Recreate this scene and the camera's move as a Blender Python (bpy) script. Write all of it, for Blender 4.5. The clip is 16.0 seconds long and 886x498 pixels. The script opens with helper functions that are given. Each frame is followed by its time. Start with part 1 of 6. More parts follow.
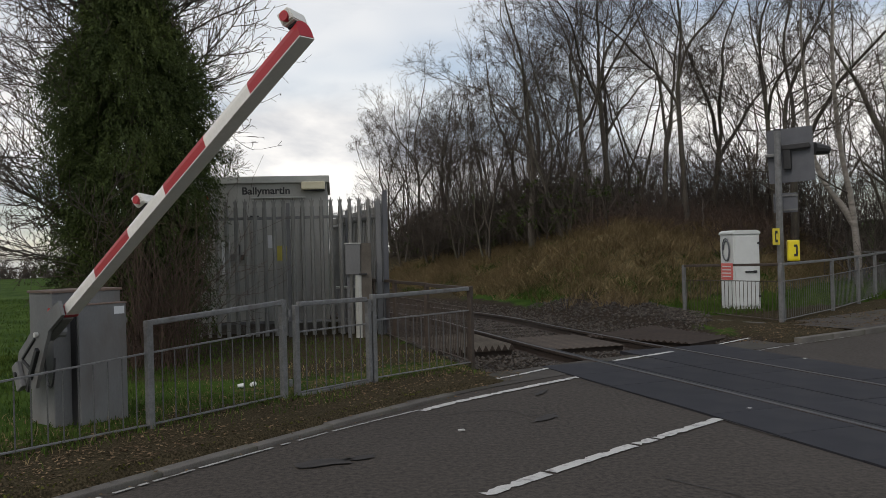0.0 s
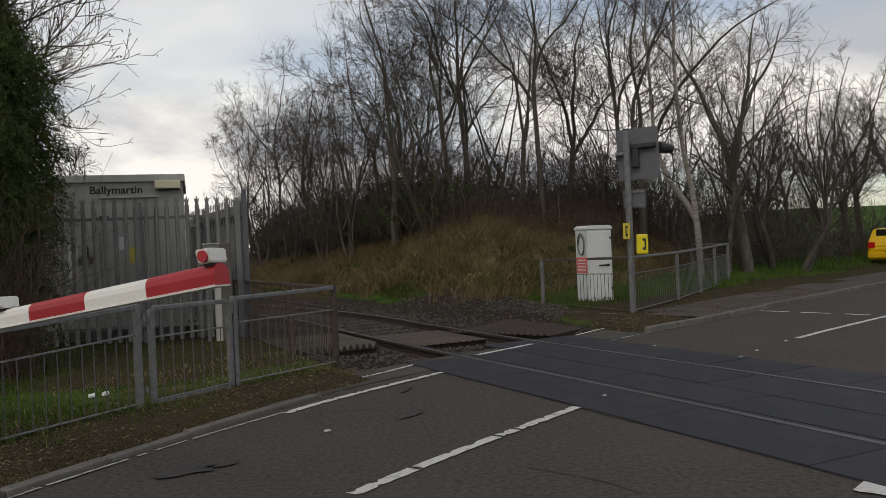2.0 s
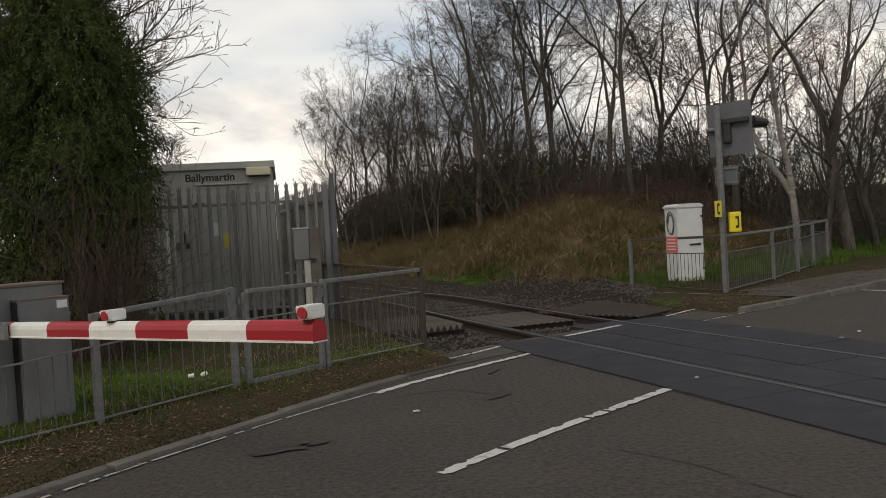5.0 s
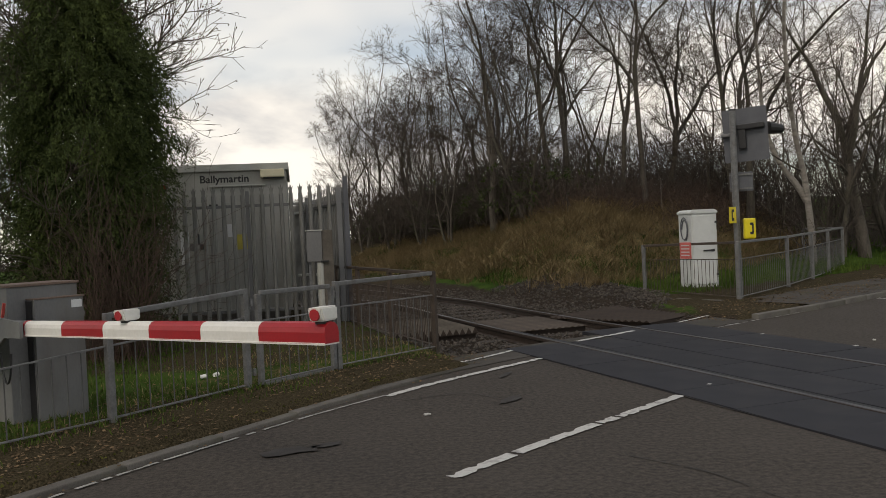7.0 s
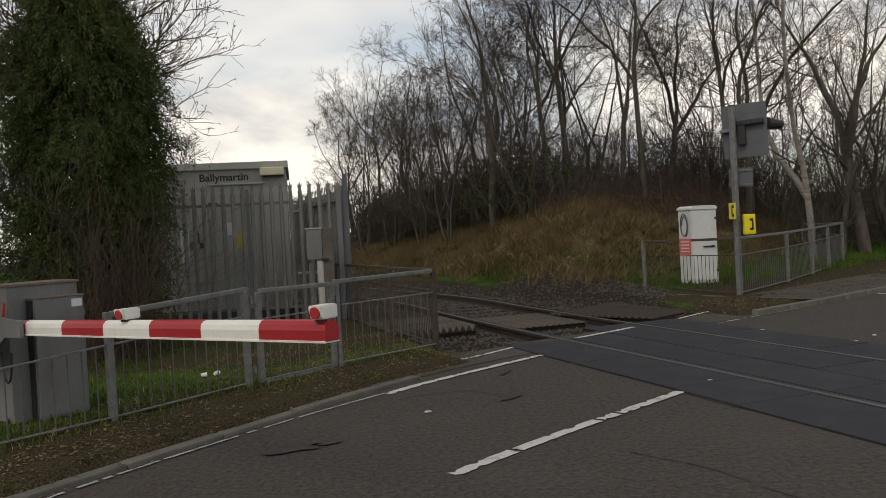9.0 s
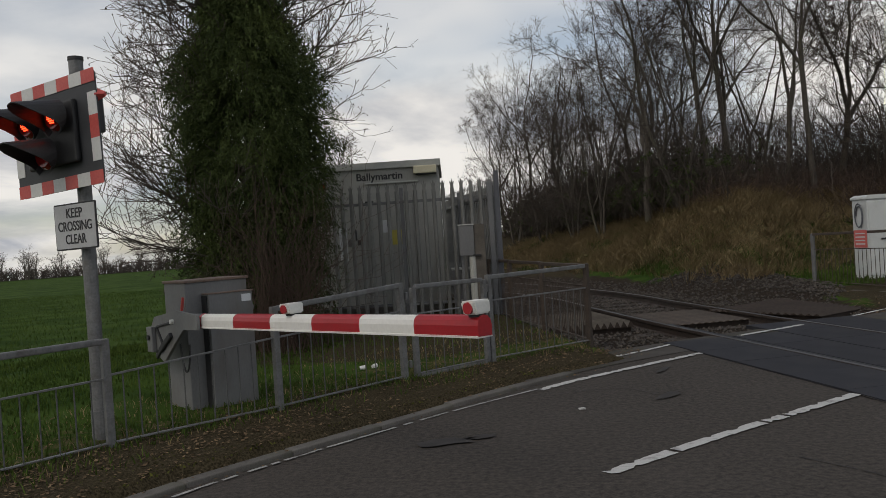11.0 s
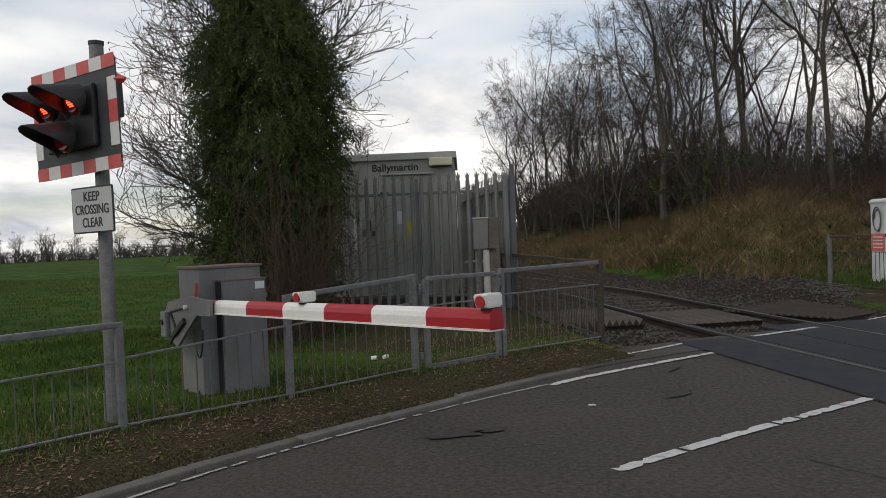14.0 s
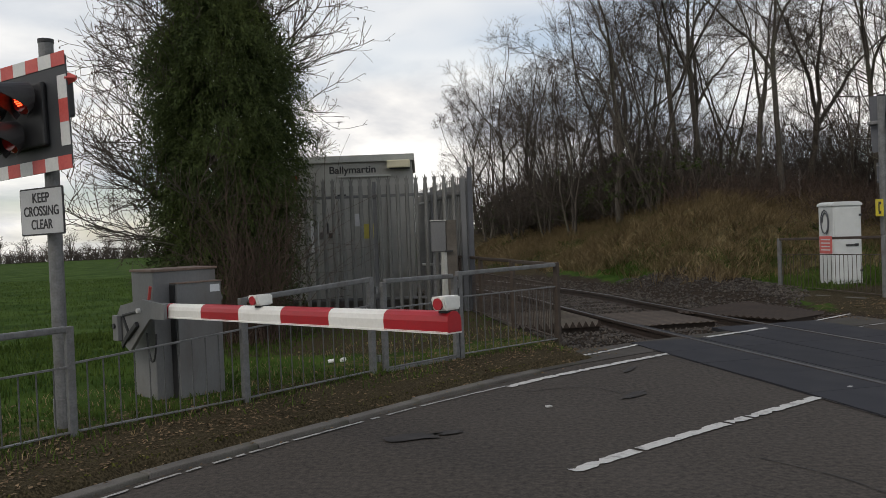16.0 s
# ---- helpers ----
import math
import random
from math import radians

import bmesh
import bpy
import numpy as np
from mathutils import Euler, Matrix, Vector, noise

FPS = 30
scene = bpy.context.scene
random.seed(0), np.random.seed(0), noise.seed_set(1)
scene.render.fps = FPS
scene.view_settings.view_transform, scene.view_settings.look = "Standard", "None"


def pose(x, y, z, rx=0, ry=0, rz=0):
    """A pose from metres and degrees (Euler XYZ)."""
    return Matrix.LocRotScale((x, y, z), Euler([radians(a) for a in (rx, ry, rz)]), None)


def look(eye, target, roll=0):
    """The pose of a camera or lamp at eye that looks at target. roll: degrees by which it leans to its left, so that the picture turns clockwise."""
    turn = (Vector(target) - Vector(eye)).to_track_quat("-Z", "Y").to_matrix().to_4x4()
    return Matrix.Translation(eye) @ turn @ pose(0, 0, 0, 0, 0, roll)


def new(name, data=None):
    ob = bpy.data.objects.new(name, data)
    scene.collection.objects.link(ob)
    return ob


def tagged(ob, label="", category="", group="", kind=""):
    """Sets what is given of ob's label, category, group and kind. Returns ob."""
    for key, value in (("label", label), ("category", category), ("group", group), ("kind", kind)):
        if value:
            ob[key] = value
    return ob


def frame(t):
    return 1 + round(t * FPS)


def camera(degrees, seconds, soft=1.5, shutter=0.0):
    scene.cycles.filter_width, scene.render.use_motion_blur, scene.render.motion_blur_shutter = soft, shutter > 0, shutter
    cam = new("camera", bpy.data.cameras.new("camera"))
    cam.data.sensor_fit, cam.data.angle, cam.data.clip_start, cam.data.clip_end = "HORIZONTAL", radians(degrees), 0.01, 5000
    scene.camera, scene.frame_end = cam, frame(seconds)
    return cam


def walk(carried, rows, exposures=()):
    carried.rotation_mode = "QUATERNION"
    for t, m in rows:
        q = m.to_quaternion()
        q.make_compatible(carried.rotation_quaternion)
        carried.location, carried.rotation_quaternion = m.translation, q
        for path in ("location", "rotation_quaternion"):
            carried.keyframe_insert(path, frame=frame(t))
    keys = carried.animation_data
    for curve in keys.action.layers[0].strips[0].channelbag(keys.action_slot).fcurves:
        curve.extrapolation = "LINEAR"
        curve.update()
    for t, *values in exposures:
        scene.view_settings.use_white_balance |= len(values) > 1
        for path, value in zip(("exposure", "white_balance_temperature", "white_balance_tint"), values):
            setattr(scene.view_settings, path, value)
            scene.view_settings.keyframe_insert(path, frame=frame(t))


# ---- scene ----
cam = camera(55.75, 16.0, 0.5)
PATH = [
    (0.0, pose(0, 0, 1.55, 90.17, 1.53, 0.70)),
    (0.5, pose(0, 0, 1.55, 89.42, 1.97, -0.05)),
    (1.0, pose(0, 0, 1.55, 89.43, 1.86, -1.85)),
    (1.5, pose(0, 0, 1.55, 89.06, 1.88, -5.24)),
    (2.0, pose(0, 0, 1.55, 89.71, 2.47, -8.63)),
    (2.5, pose(0, 0, 1.55, 89.51, 2.27, -8.60)),
    (3.0, pose(0, 0, 1.55, 88.15, 1.58, -5.45)),
    (3.5, pose(0, 0, 1.55, 87.47, 1.68, -4.16)),
    (4.0, pose(0, 0, 1.55, 87.29, 1.95, -4.85)),
    (4.5, pose(0, 0, 1.55, 87.97, 2.59, -4.65)),
    (5.0, pose(0, 0, 1.55, 88.75, 3.30, -2.78)),
    (5.2, pose(0, 0, 1.55, 88.81, 3.25, -2.25)),
    (7.5, pose(0, 0, 1.55, 89.06, 2.72, -1.91)),
    (8.0, pose(0, 0, 1.55, 88.88, 2.92, -2.06)),
    (8.2, pose(0, 0, 1.55, 88.84, 2.99, -2.23)),
    (10.3, pose(0, 0, 1.55, 89.11, 3.44, 3.47)),
    (10.5, pose(0, 0, 1.55, 89.40, 3.78, 5.76)),
    (11.0, pose(0, 0, 1.55, 89.16, 3.72, 8.45)),
    (11.5, pose(0, 0, 1.55, 88.62, 2.97, 9.22)),
    (12.0, pose(0, 0, 1.55, 88.42, 2.58, 9.58)),
    (12.5, pose(0, 0, 1.55, 88.50, 2.34, 9.23)),
    (13.0, pose(0, 0, 1.55, 88.51, 2.16, 8.94)),
    (13.5, pose(0, 0, 1.55, 88.57, 2.22, 8.82)),
    (14.0, pose(0, 0, 1.55, 88.70, 2.27, 9.42)),
    (14.5, pose(0, 0, 1.55, 88.10, 2.02, 10.55)),
    (15.0, pose(0, 0, 1.55, 87.66, 1.98, 8.93)),
    (15.5, pose(0, 0, 1.55, 88.33, 2.14, 7.11)),
    (16.0, pose(0, 0, 1.55, 88.76, 2.21, 6.53)),
]
EXPOSURES = [(0.0, 0.0, 6950, 10), (0.5, 0.34, 7000, 10), (1.5, 0.05, 7150, 10), (2.3, -0.15, 7250, 10), (2.9, -0.1, 7350, 10), (3.5, 0.10, 7500, 10), (5.0, 0.03, 7600, 10), (8.2, 0.0, 7600, 10),
             (10.5, -0.08, 7350, 10), (11.0, -0.33, 7050, 10), (12.0, -0.08, 6850, 10), (16.0, 0.02, 7000, 10)]
walk(cam, PATH, EXPOSURES)

# ---------------------------------------------------------------- world and sun
world = bpy.data.worlds.new("sky")
scene.world = world
world.use_nodes = True
wn, wl = world.node_tree.nodes, world.node_tree.links
wn.clear()


def wnode(kind, **values):
    n = wn.new(kind)
    for key, value in values.items():
        n.inputs[key].default_value = value
    return n


SUN_UP, SUN_TURN = 48.0, 205.0
sky = wn.new("ShaderNodeTexSky")
sky.sky_type, sky.sun_disc = "NISHITA", False
sky.sun_elevation, sky.sun_rotation = radians(SUN_UP), radians(SUN_TURN)
w_dir = wn.new("ShaderNodeTexCoord")
w_sep = wn.new("ShaderNodeSeparateXYZ")
wl.new(w_dir.outputs["Generated"], w_sep.inputs[0])
w_up = wn.new("ShaderNodeMath")
w_up.operation = "MAXIMUM"
w_up.inputs[1].default_value = 0.0
wl.new(w_sep.outputs["Z"], w_up.inputs[0])
w_add = wn.new("ShaderNodeMath")
w_add.operation = "ADD"
w_add.inputs[1].default_value = 0.16
wl.new(w_up.outputs[0], w_add.inputs[0])
w_plane = []
for axis in "XY":
    n = wn.new("ShaderNodeMath")
    n.operation = "DIVIDE"
    wl.new(w_sep.outputs[axis], n.inputs[0])
    wl.new(w_add.outputs[0], n.inputs[1])
    w_plane.append(n)
w_vec = wn.new("ShaderNodeCombineXYZ")
wl.new(w_plane[0].outputs[0], w_vec.inputs[0])
wl.new(w_plane[1].outputs[0], w_vec.inputs[1])
w_vec.inputs[2].default_value = 3.7
w_big = wnode("ShaderNodeTexNoise", Scale=0.75, Detail=7.0, Roughness=0.55, Distortion=0.3)
w_gap = wnode("ShaderNodeTexNoise", Scale=0.42, Detail=4.0, Roughness=0.5)
wl.new(w_vec.outputs[0], w_big.inputs["Vector"])
wl.new(w_vec.outputs[0], w_gap.inputs["Vector"])
w_ramp = wn.new("ShaderNodeValToRGB")
w_ramp.color_ramp.elements[0].position, w_ramp.color_ramp.elements[0].color = 0.38, (0.45, 0.49, 0.57, 1)
w_ramp.color_ramp.elements[1].position, w_ramp.color_ramp.elements[1].color = 0.56, (0.90, 0.91, 0.93, 1)
wl.new(w_big.outputs["Fac"], w_ramp.inputs[0])
w_cover = wn.new("ShaderNodeValToRGB")
w_cover.color_ramp.elements[0].position, w_cover.color_ramp.elements[0].color = 0.40, (0.3, 0.3, 0.3, 1)
w_cover.color_ramp.elements[1].position, w_cover.color_ramp.elements[1].color = 0.53, (1, 1, 1, 1)
wl.new(w_gap.outputs["Fac"], w_cover.inputs[0])
w_blue = wn.new("ShaderNodeMix")
w_blue.data_type, w_blue.blend_type = "RGBA", "MULTIPLY"
w_blue.inputs["Factor"].default_value = 1.0
wl.new(sky.outputs[0], w_blue.inputs["A"])
w_blue.inputs["B"].default_value = (0.11, 0.11, 0.11, 1)
w_mix = wn.new("ShaderNodeMix")
w_mix.data_type = "RGBA"
wl.new(w_cover.outputs[0], w_mix.inputs["Factor"])
wl.new(w_blue.outputs["Result"], w_mix.inputs["A"])
wl.new(w_ramp.outputs[0], w_mix.inputs["B"])
w_bg = wnode("ShaderNodeBackground", Strength=1.16)
wl.new(w_mix.outputs["Result"], w_bg.inputs[0])
w_out = wn.new("ShaderNodeOutputWorld")
wl.new(w_bg.outputs[0], w_out.inputs[0])

sun = new("sun", bpy.data.lights.new("sun", "SUN"))
sun.data.energy, sun.data.angle, sun.data.color = 0.9, radians(25), (1.0, 0.96, 0.9)
sun.matrix_world = look((-12, -26, 30), (0, 0, 0))


# ---------------------------------------------------------------- materials
def material(name, a, b, rough=0.8, metal=0.0, scale=8.0, fine=90.0, bump=0.15, lo=0.35, hi=0.65, vary=0.0,
             stain=None, stain_scale=1.2, stain_amount=0.5, depth=0.004, stretch=(1, 1, 1), island=0.0, spec=0.5):
    """A surface of two colours mixed by noise, with a finer grain, stains and a bump."""
    m = bpy.data.materials.new(name)
    m.use_nodes = True
    ns, ln = m.node_tree.nodes, m.node_tree.links
    bsdf = ns["Principled BSDF"]
    co = ns.new("ShaderNodeTexCoord")
    mp = ns.new("ShaderNodeMapping")
    mp.inputs["Scale"].default_value = stretch
    ln.new(co.outputs["Object"], mp.inputs[0])
    n1, n2 = ns.new("ShaderNodeTexNoise"), ns.new("ShaderNodeTexNoise")
    n1.inputs["Scale"].default_value, n1.inputs["Detail"].default_value = scale, 5
    n2.inputs["Scale"].default_value, n2.inputs["Detail"].default_value = fine, 3
    for n in (n1, n2):
        ln.new(mp.outputs[0], n.inputs["Vector"])
    add = ns.new("ShaderNodeMix")
    add.inputs["Factor"].default_value = 0.4
    ln.new(n1.outputs["Fac"], add.inputs["A"])
    ln.new(n2.outputs["Fac"], add.inputs["B"])
    ramp = ns.new("ShaderNodeMapRange")
    ramp.inputs["From Min"].default_value, ramp.inputs["From Max"].default_value = lo, hi
    ln.new(add.outputs["Result"], ramp.inputs["Value"])
    mix = ns.new("ShaderNodeMix")
    mix.data_type = "RGBA"
    mix.inputs["A"].default_value, mix.inputs["B"].default_value = (*a, 1), (*b, 1)
    ln.new(ramp.outputs[0], mix.inputs["Factor"])
    colour = mix.outputs["Result"]
    if stain:
        n3 = ns.new("ShaderNodeTexNoise")
        n3.inputs["Scale"].default_value, n3.inputs["Detail"].default_value, n3.inputs["Roughness"].default_value = stain_scale, 6, 0.65
        ln.new(mp.outputs[0], n3.inputs["Vector"])
        r3 = ns.new("ShaderNodeMapRange")
        r3.inputs["From Min"].default_value, r3.inputs["From Max"].default_value = 0.5, 0.68
        r3.inputs["To Max"].default_value = stain_amount
        ln.new(n3.outputs["Fac"], r3.inputs["Value"])
        m3 = ns.new("ShaderNodeMix")
        m3.data_type = "RGBA"
        ln.new(r3.outputs[0], m3.inputs["Factor"])
        ln.new(colour, m3.inputs["A"])
        m3.inputs["B"].default_value = (*stain, 1)
        colour = m3.outputs["Result"]
    if vary or island:
        src = ns.new("ShaderNodeNewGeometry").outputs["Random Per Island"] if island else ns.new("ShaderNodeObjectInfo").outputs["Random"]
        v = ns.new("ShaderNodeMapRange")
        span = vary or island
        v.inputs["To Min"].default_value, v.inputs["To Max"].default_value = 1 - span, 1 + span
        ln.new(src, v.inputs["Value"])
        hs = ns.new("ShaderNodeHueSaturation")
        ln.new(v.outputs[0], hs.inputs["Value"])
        ln.new(colour, hs.inputs["Color"])
        colour = hs.outputs["Color"]
    ln.new(colour, bsdf.inputs["Base Color"])
    bsdf.inputs["Roughness"].default_value, bsdf.inputs["Metallic"].default_value = rough, metal
    bsdf.inputs["Specular IOR Level"].default_value = spec
    if bump:
        bp = ns.new("ShaderNodeBump")
        bp.inputs["Strength"].default_value, bp.inputs["Distance"].default_value = bump, depth
        ln.new(add.outputs["Result"], bp.inputs["Height"])
        ln.new(bp.outputs[0], bsdf.inputs["Normal"])
    return m


def glow(name, colour, strength):
    m = bpy.data.materials.new(name)
    m.use_nodes = True
    b = m.node_tree.nodes["Principled BSDF"]
    b.inputs["Base Color"].default_value = (*colour, 1)
    b.inputs["Emission Color"].default_value, b.inputs["Emission Strength"].default_value = (*colour, 1), strength
    return m


M_ROAD = material("asphalt", (0.030, 0.0262, 0.023), (0.088, 0.076, 0.064), 0.85, scale=24, fine=75, bump=0.9, depth=0.008,
                  stain=(0.085, 0.075, 0.066), stain_scale=0.55, stain_amount=0.3, lo=0.36, hi=0.66, spec=0.2)
M_PATCH = material("dark_patch", (0.024, 0.022, 0.020), (0.058, 0.051, 0.045), 0.7, scale=4, fine=150, bump=0.3, spec=0.3)
M_DECK = material("rubber_panel", (0.017, 0.017, 0.021), (0.030, 0.030, 0.034), 0.7, scale=3, fine=120, bump=0.25, vary=0.12,
                  stain=(0.042, 0.039, 0.037), stain_scale=1.4, stain_amount=0.4, spec=0.3)
M_PAVE = material("worn_footway", (0.05, 0.046, 0.041), (0.085, 0.077, 0.068), 0.9, scale=3, fine=120, bump=0.5,
                  stain=(0.045, 0.05, 0.02), stain_scale=1.5, stain_amount=0.6, spec=0.2)
M_LINE = material("road_paint", (0.42, 0.42, 0.40), (0.62, 0.61, 0.58), 0.7, scale=9, fine=120, bump=0.3,
                  stain=(0.12, 0.115, 0.11), stain_scale=9, stain_amount=0.85)
M_LINE_OLD = material("worn_road_paint", (0.25, 0.245, 0.235), (0.45, 0.44, 0.42), 0.8, scale=9, fine=120, bump=0.3,
                      stain=(0.07, 0.067, 0.063), stain_scale=14, stain_amount=0.95)
M_KERB = material("kerb_concrete", (0.085, 0.078, 0.07), (0.15, 0.14, 0.127), 0.9, scale=6, fine=90, bump=0.4, vary=0.12,
                  stain=(0.06, 0.062, 0.035), stain_scale=3, stain_amount=0.7, spec=0.25)
M_GALV = material("galvanised_steel", (0.116, 0.117, 0.117), (0.197, 0.199, 0.199), 0.55, 0.4, scale=14, fine=60, bump=0.08,
                  stain=(0.10, 0.085, 0.07), stain_scale=4, stain_amount=0.5)
# darker copy of the galvanised steel, with the bars' shade in its colour
M_BAR = material("shaded_steel_bar", (0.06, 0.061, 0.061), (0.11, 0.111, 0.108), 0.65, 0.2, scale=14, fine=60, bump=0.08)
M_PALE = material("weathered_galvanised_pale", (0.132, 0.131, 0.120), (0.215, 0.211, 0.196), 0.6, 0.15, scale=6, fine=40, bump=0.08, vary=0.13,
                  stain=(0.12, 0.11, 0.09), stain_scale=3, stain_amount=0.5, stretch=(1, 1, 0.25))
# rusty steel; its dark tone also serves as shade on the far fence
M_RUSTY_OR_SHADE = material("rust_stained_or_shaded_steel", (0.042, 0.031, 0.024), (0.08, 0.06, 0.047), 0.75, 0.2, scale=9, fine=70, bump=0.15, vary=0.1)
M_HUT = material("grey_hut_panel", (0.30, 0.295, 0.268), (0.37, 0.365, 0.332), 0.6, scale=2, fine=60, bump=0.05,
                 stain=(0.2, 0.19, 0.155), stain_scale=1.6, stain_amount=0.5, stretch=(1, 1, 0.35))
M_SIGN_DULL = material("dulled_white_sign", (0.34, 0.345, 0.35), (0.42, 0.425, 0.43), 0.5, scale=5, fine=60, bump=0.02)
M_HUT_TRIM = material("pale_hut_trim", (0.36, 0.36, 0.33), (0.44, 0.44, 0.40), 0.6, scale=5, fine=60, bump=0.06)
M_BOX = material("grey_machine_paint", (0.13, 0.13, 0.13), (0.175, 0.175, 0.172), 0.55, scale=3, fine=70, bump=0.06,
                 stain=(0.10, 0.085, 0.072), stain_scale=2.2, stain_amount=0.55, stretch=(1, 1, 0.4))
M_BOX_RUST = material("rusty_lid_edge", (0.14, 0.09, 0.07), (0.20, 0.15, 0.12), 0.8, scale=12, fine=60, bump=0.2)
M_WHITE = material("white_boom_paint", (0.66, 0.65, 0.61), (0.76, 0.75, 0.71), 0.45, scale=3, fine=50, bump=0.04,
                   stain=(0.5, 0.48, 0.42), stain_scale=3, stain_amount=0.4)
M_RED = material("red_reflective_sheet", (0.29, 0.006, 0.012), (0.37, 0.009, 0.017), 0.45, scale=3, fine=60, bump=0.03,
                 stain=(0.24, 0.014, 0.02), stain_scale=4, stain_amount=0.4)
M_RED_PALE = material("faded_red_border", (0.42, 0.05, 0.045), (0.52, 0.09, 0.075), 0.5, scale=6, fine=60, bump=0.03)
M_WHITE_DULL = material("dull_white_border", (0.5, 0.5, 0.49), (0.6, 0.6, 0.58), 0.5, scale=6, fine=60, bump=0.03)
# black plastic parts, and the black strips that stand in for shade
M_BLACK = material("black_plastic_or_shade", (0.012, 0.012, 0.013), (0.022, 0.022, 0.023), 0.55, scale=8, fine=70, bump=0.06)
M_BOARD = material("black_backboard", (0.03, 0.032, 0.036), (0.042, 0.044, 0.048), 0.6, scale=6, fine=80, bump=0.05)
M_BACK = material("grey_board_back", (0.075, 0.078, 0.09), (0.10, 0.105, 0.118), 0.6, scale=5, fine=60, bump=0.05)
M_SIGN = material("white_sign_face", (0.55, 0.56, 0.57), (0.63, 0.64, 0.645), 0.5, scale=5, fine=70, bump=0.03)
M_YELLOW = material("yellow_plastic", (0.62, 0.5, 0.01), (0.72, 0.6, 0.015), 0.4, scale=6, fine=60, bump=0.03)
M_YELLOW_DULL = material("yellow_label", (0.45, 0.38, 0.06), (0.55, 0.47, 0.09), 0.6, scale=9, fine=60, bump=0.03)
M_CREAM = material("cream_lamp_cover", (0.68, 0.61, 0.42), (0.76, 0.69, 0.48), 0.5, scale=5, fine=60, bump=0.04)
M_CAB = material("pale_grey_cabinet", (0.50, 0.52, 0.51), (0.58, 0.6, 0.585), 0.55, scale=3, fine=60, bump=0.04,
                 stain=(0.38, 0.39, 0.36), stain_scale=2, stain_amount=0.4)
M_PINK = material("red_notice", (0.5, 0.09, 0.08), (0.58, 0.13, 0.11), 0.6, scale=8, fine=60, bump=0.03)
M_INK = material("dark_ink", (0.012, 0.012, 0.014), (0.02, 0.02, 0.022), 0.6, scale=9, fine=60, bump=0.0)
M_RAIL = material("rusty_rail", (0.035, 0.026, 0.021), (0.06, 0.042, 0.033), 0.7, 0.3, scale=9, fine=70, bump=0.2)
M_SHINE = material("worn_rail_head", (0.11, 0.103, 0.10), (0.17, 0.16, 0.15), 0.4, 0.8, scale=5, fine=60, bump=0.05, stretch=(1, 0.1, 1))
M_TIMBER = material("dark_timber", (0.035, 0.028, 0.023), (0.075, 0.062, 0.05), 0.9, scale=5, fine=60, bump=0.4, vary=0.2, stretch=(1, 0.15, 1))
M_ARRIS = material("weathered_arris_timber", (0.085, 0.073, 0.06), (0.15, 0.132, 0.11), 0.9, scale=5, fine=60, bump=0.4, vary=0.15)
M_ARRIS_MID = material("brown_grey_arris_timber", (0.046, 0.035, 0.027), (0.088, 0.069, 0.054), 0.9, scale=5, fine=60, bump=0.4, vary=0.15)
# brown timber, also used as painted shade on timber ends and base frames
M_ARRIS_DARK = material("brown_or_shaded_arris_timber", (0.022, 0.015, 0.011), (0.042, 0.029, 0.021), 0.9, scale=5, fine=60, bump=0.4, vary=0.15)
M_STONE = material("ballast_stone", (0.034, 0.028, 0.023), (0.085, 0.072, 0.06), 0.9, scale=12, fine=60, bump=0.3, island=0.4)
M_BARK = material("grey_brown_bark", (0.040, 0.034, 0.028), (0.10, 0.086, 0.069), 0.9, scale=6, fine=40, bump=0.6, depth=0.02,
                  stain=(0.075, 0.085, 0.045), stain_scale=1.5, stain_amount=0.6, stretch=(1, 1, 0.3), vary=0.2)
M_BIRCH = material("pale_birch_bark", (0.13, 0.115, 0.10), (0.235, 0.215, 0.19), 0.85, scale=5, fine=30, bump=0.4, depth=0.01,
                   stain=(0.07, 0.06, 0.05), stain_scale=4, stain_amount=0.7, stretch=(0.5, 0.5, 2))
M_TWIG = material("dark_twigs", (0.036, 0.028, 0.023), (0.076, 0.06, 0.047), 0.9, scale=3, fine=30, bump=0.0, vary=0.15)
M_STEM = material("reddish_stems", (0.042, 0.026, 0.019), (0.085, 0.054, 0.039), 0.9, scale=3, fine=30, bump=0.0)
M_KEYS = material("brown_seed_bunches", (0.05, 0.035, 0.022), (0.085, 0.06, 0.038), 0.9, scale=5, fine=30, bump=0.0)
M_MOSS = material("olive_moss", (0.045, 0.05, 0.012), (0.10, 0.10, 0.026), 0.95, scale=14, fine=90, bump=0.8, depth=0.01, island=0.2, spec=0.1)
M_FEATHER = material("dark_feathers", (0.012, 0.012, 0.013), (0.025, 0.024, 0.024), 0.7, scale=30, fine=90, bump=0.1)
M_IVY = material("dark_evergreen_leaf", (0.020, 0.034, 0.009), (0.062, 0.082, 0.019), 0.9, scale=1.2, fine=12, bump=0.0, island=0.35, spec=0.3)
M_SHRUB = material("dull_bramble_leaf", (0.034, 0.032, 0.016), (0.078, 0.056, 0.031), 0.85, scale=1.0, fine=12, bump=0.0, island=0.35, spec=0.2)
M_BLADE = material("grass_blade", (0.032, 0.060, 0.011), (0.074, 0.108, 0.022), 0.85, scale=0.9, fine=9, bump=0.0, island=0.3, spec=0.08)
M_STRAW = material("dry_grass_blade", (0.135, 0.10, 0.052), (0.285, 0.215, 0.115), 0.85, scale=0.9, fine=9, bump=0.0, island=0.3, spec=0.2)
M_LITTER = material("dead_leaves", (0.058, 0.037, 0.021), (0.20, 0.138, 0.08), 0.9, scale=3, fine=20, bump=0.0, island=0.45, spec=0.2)
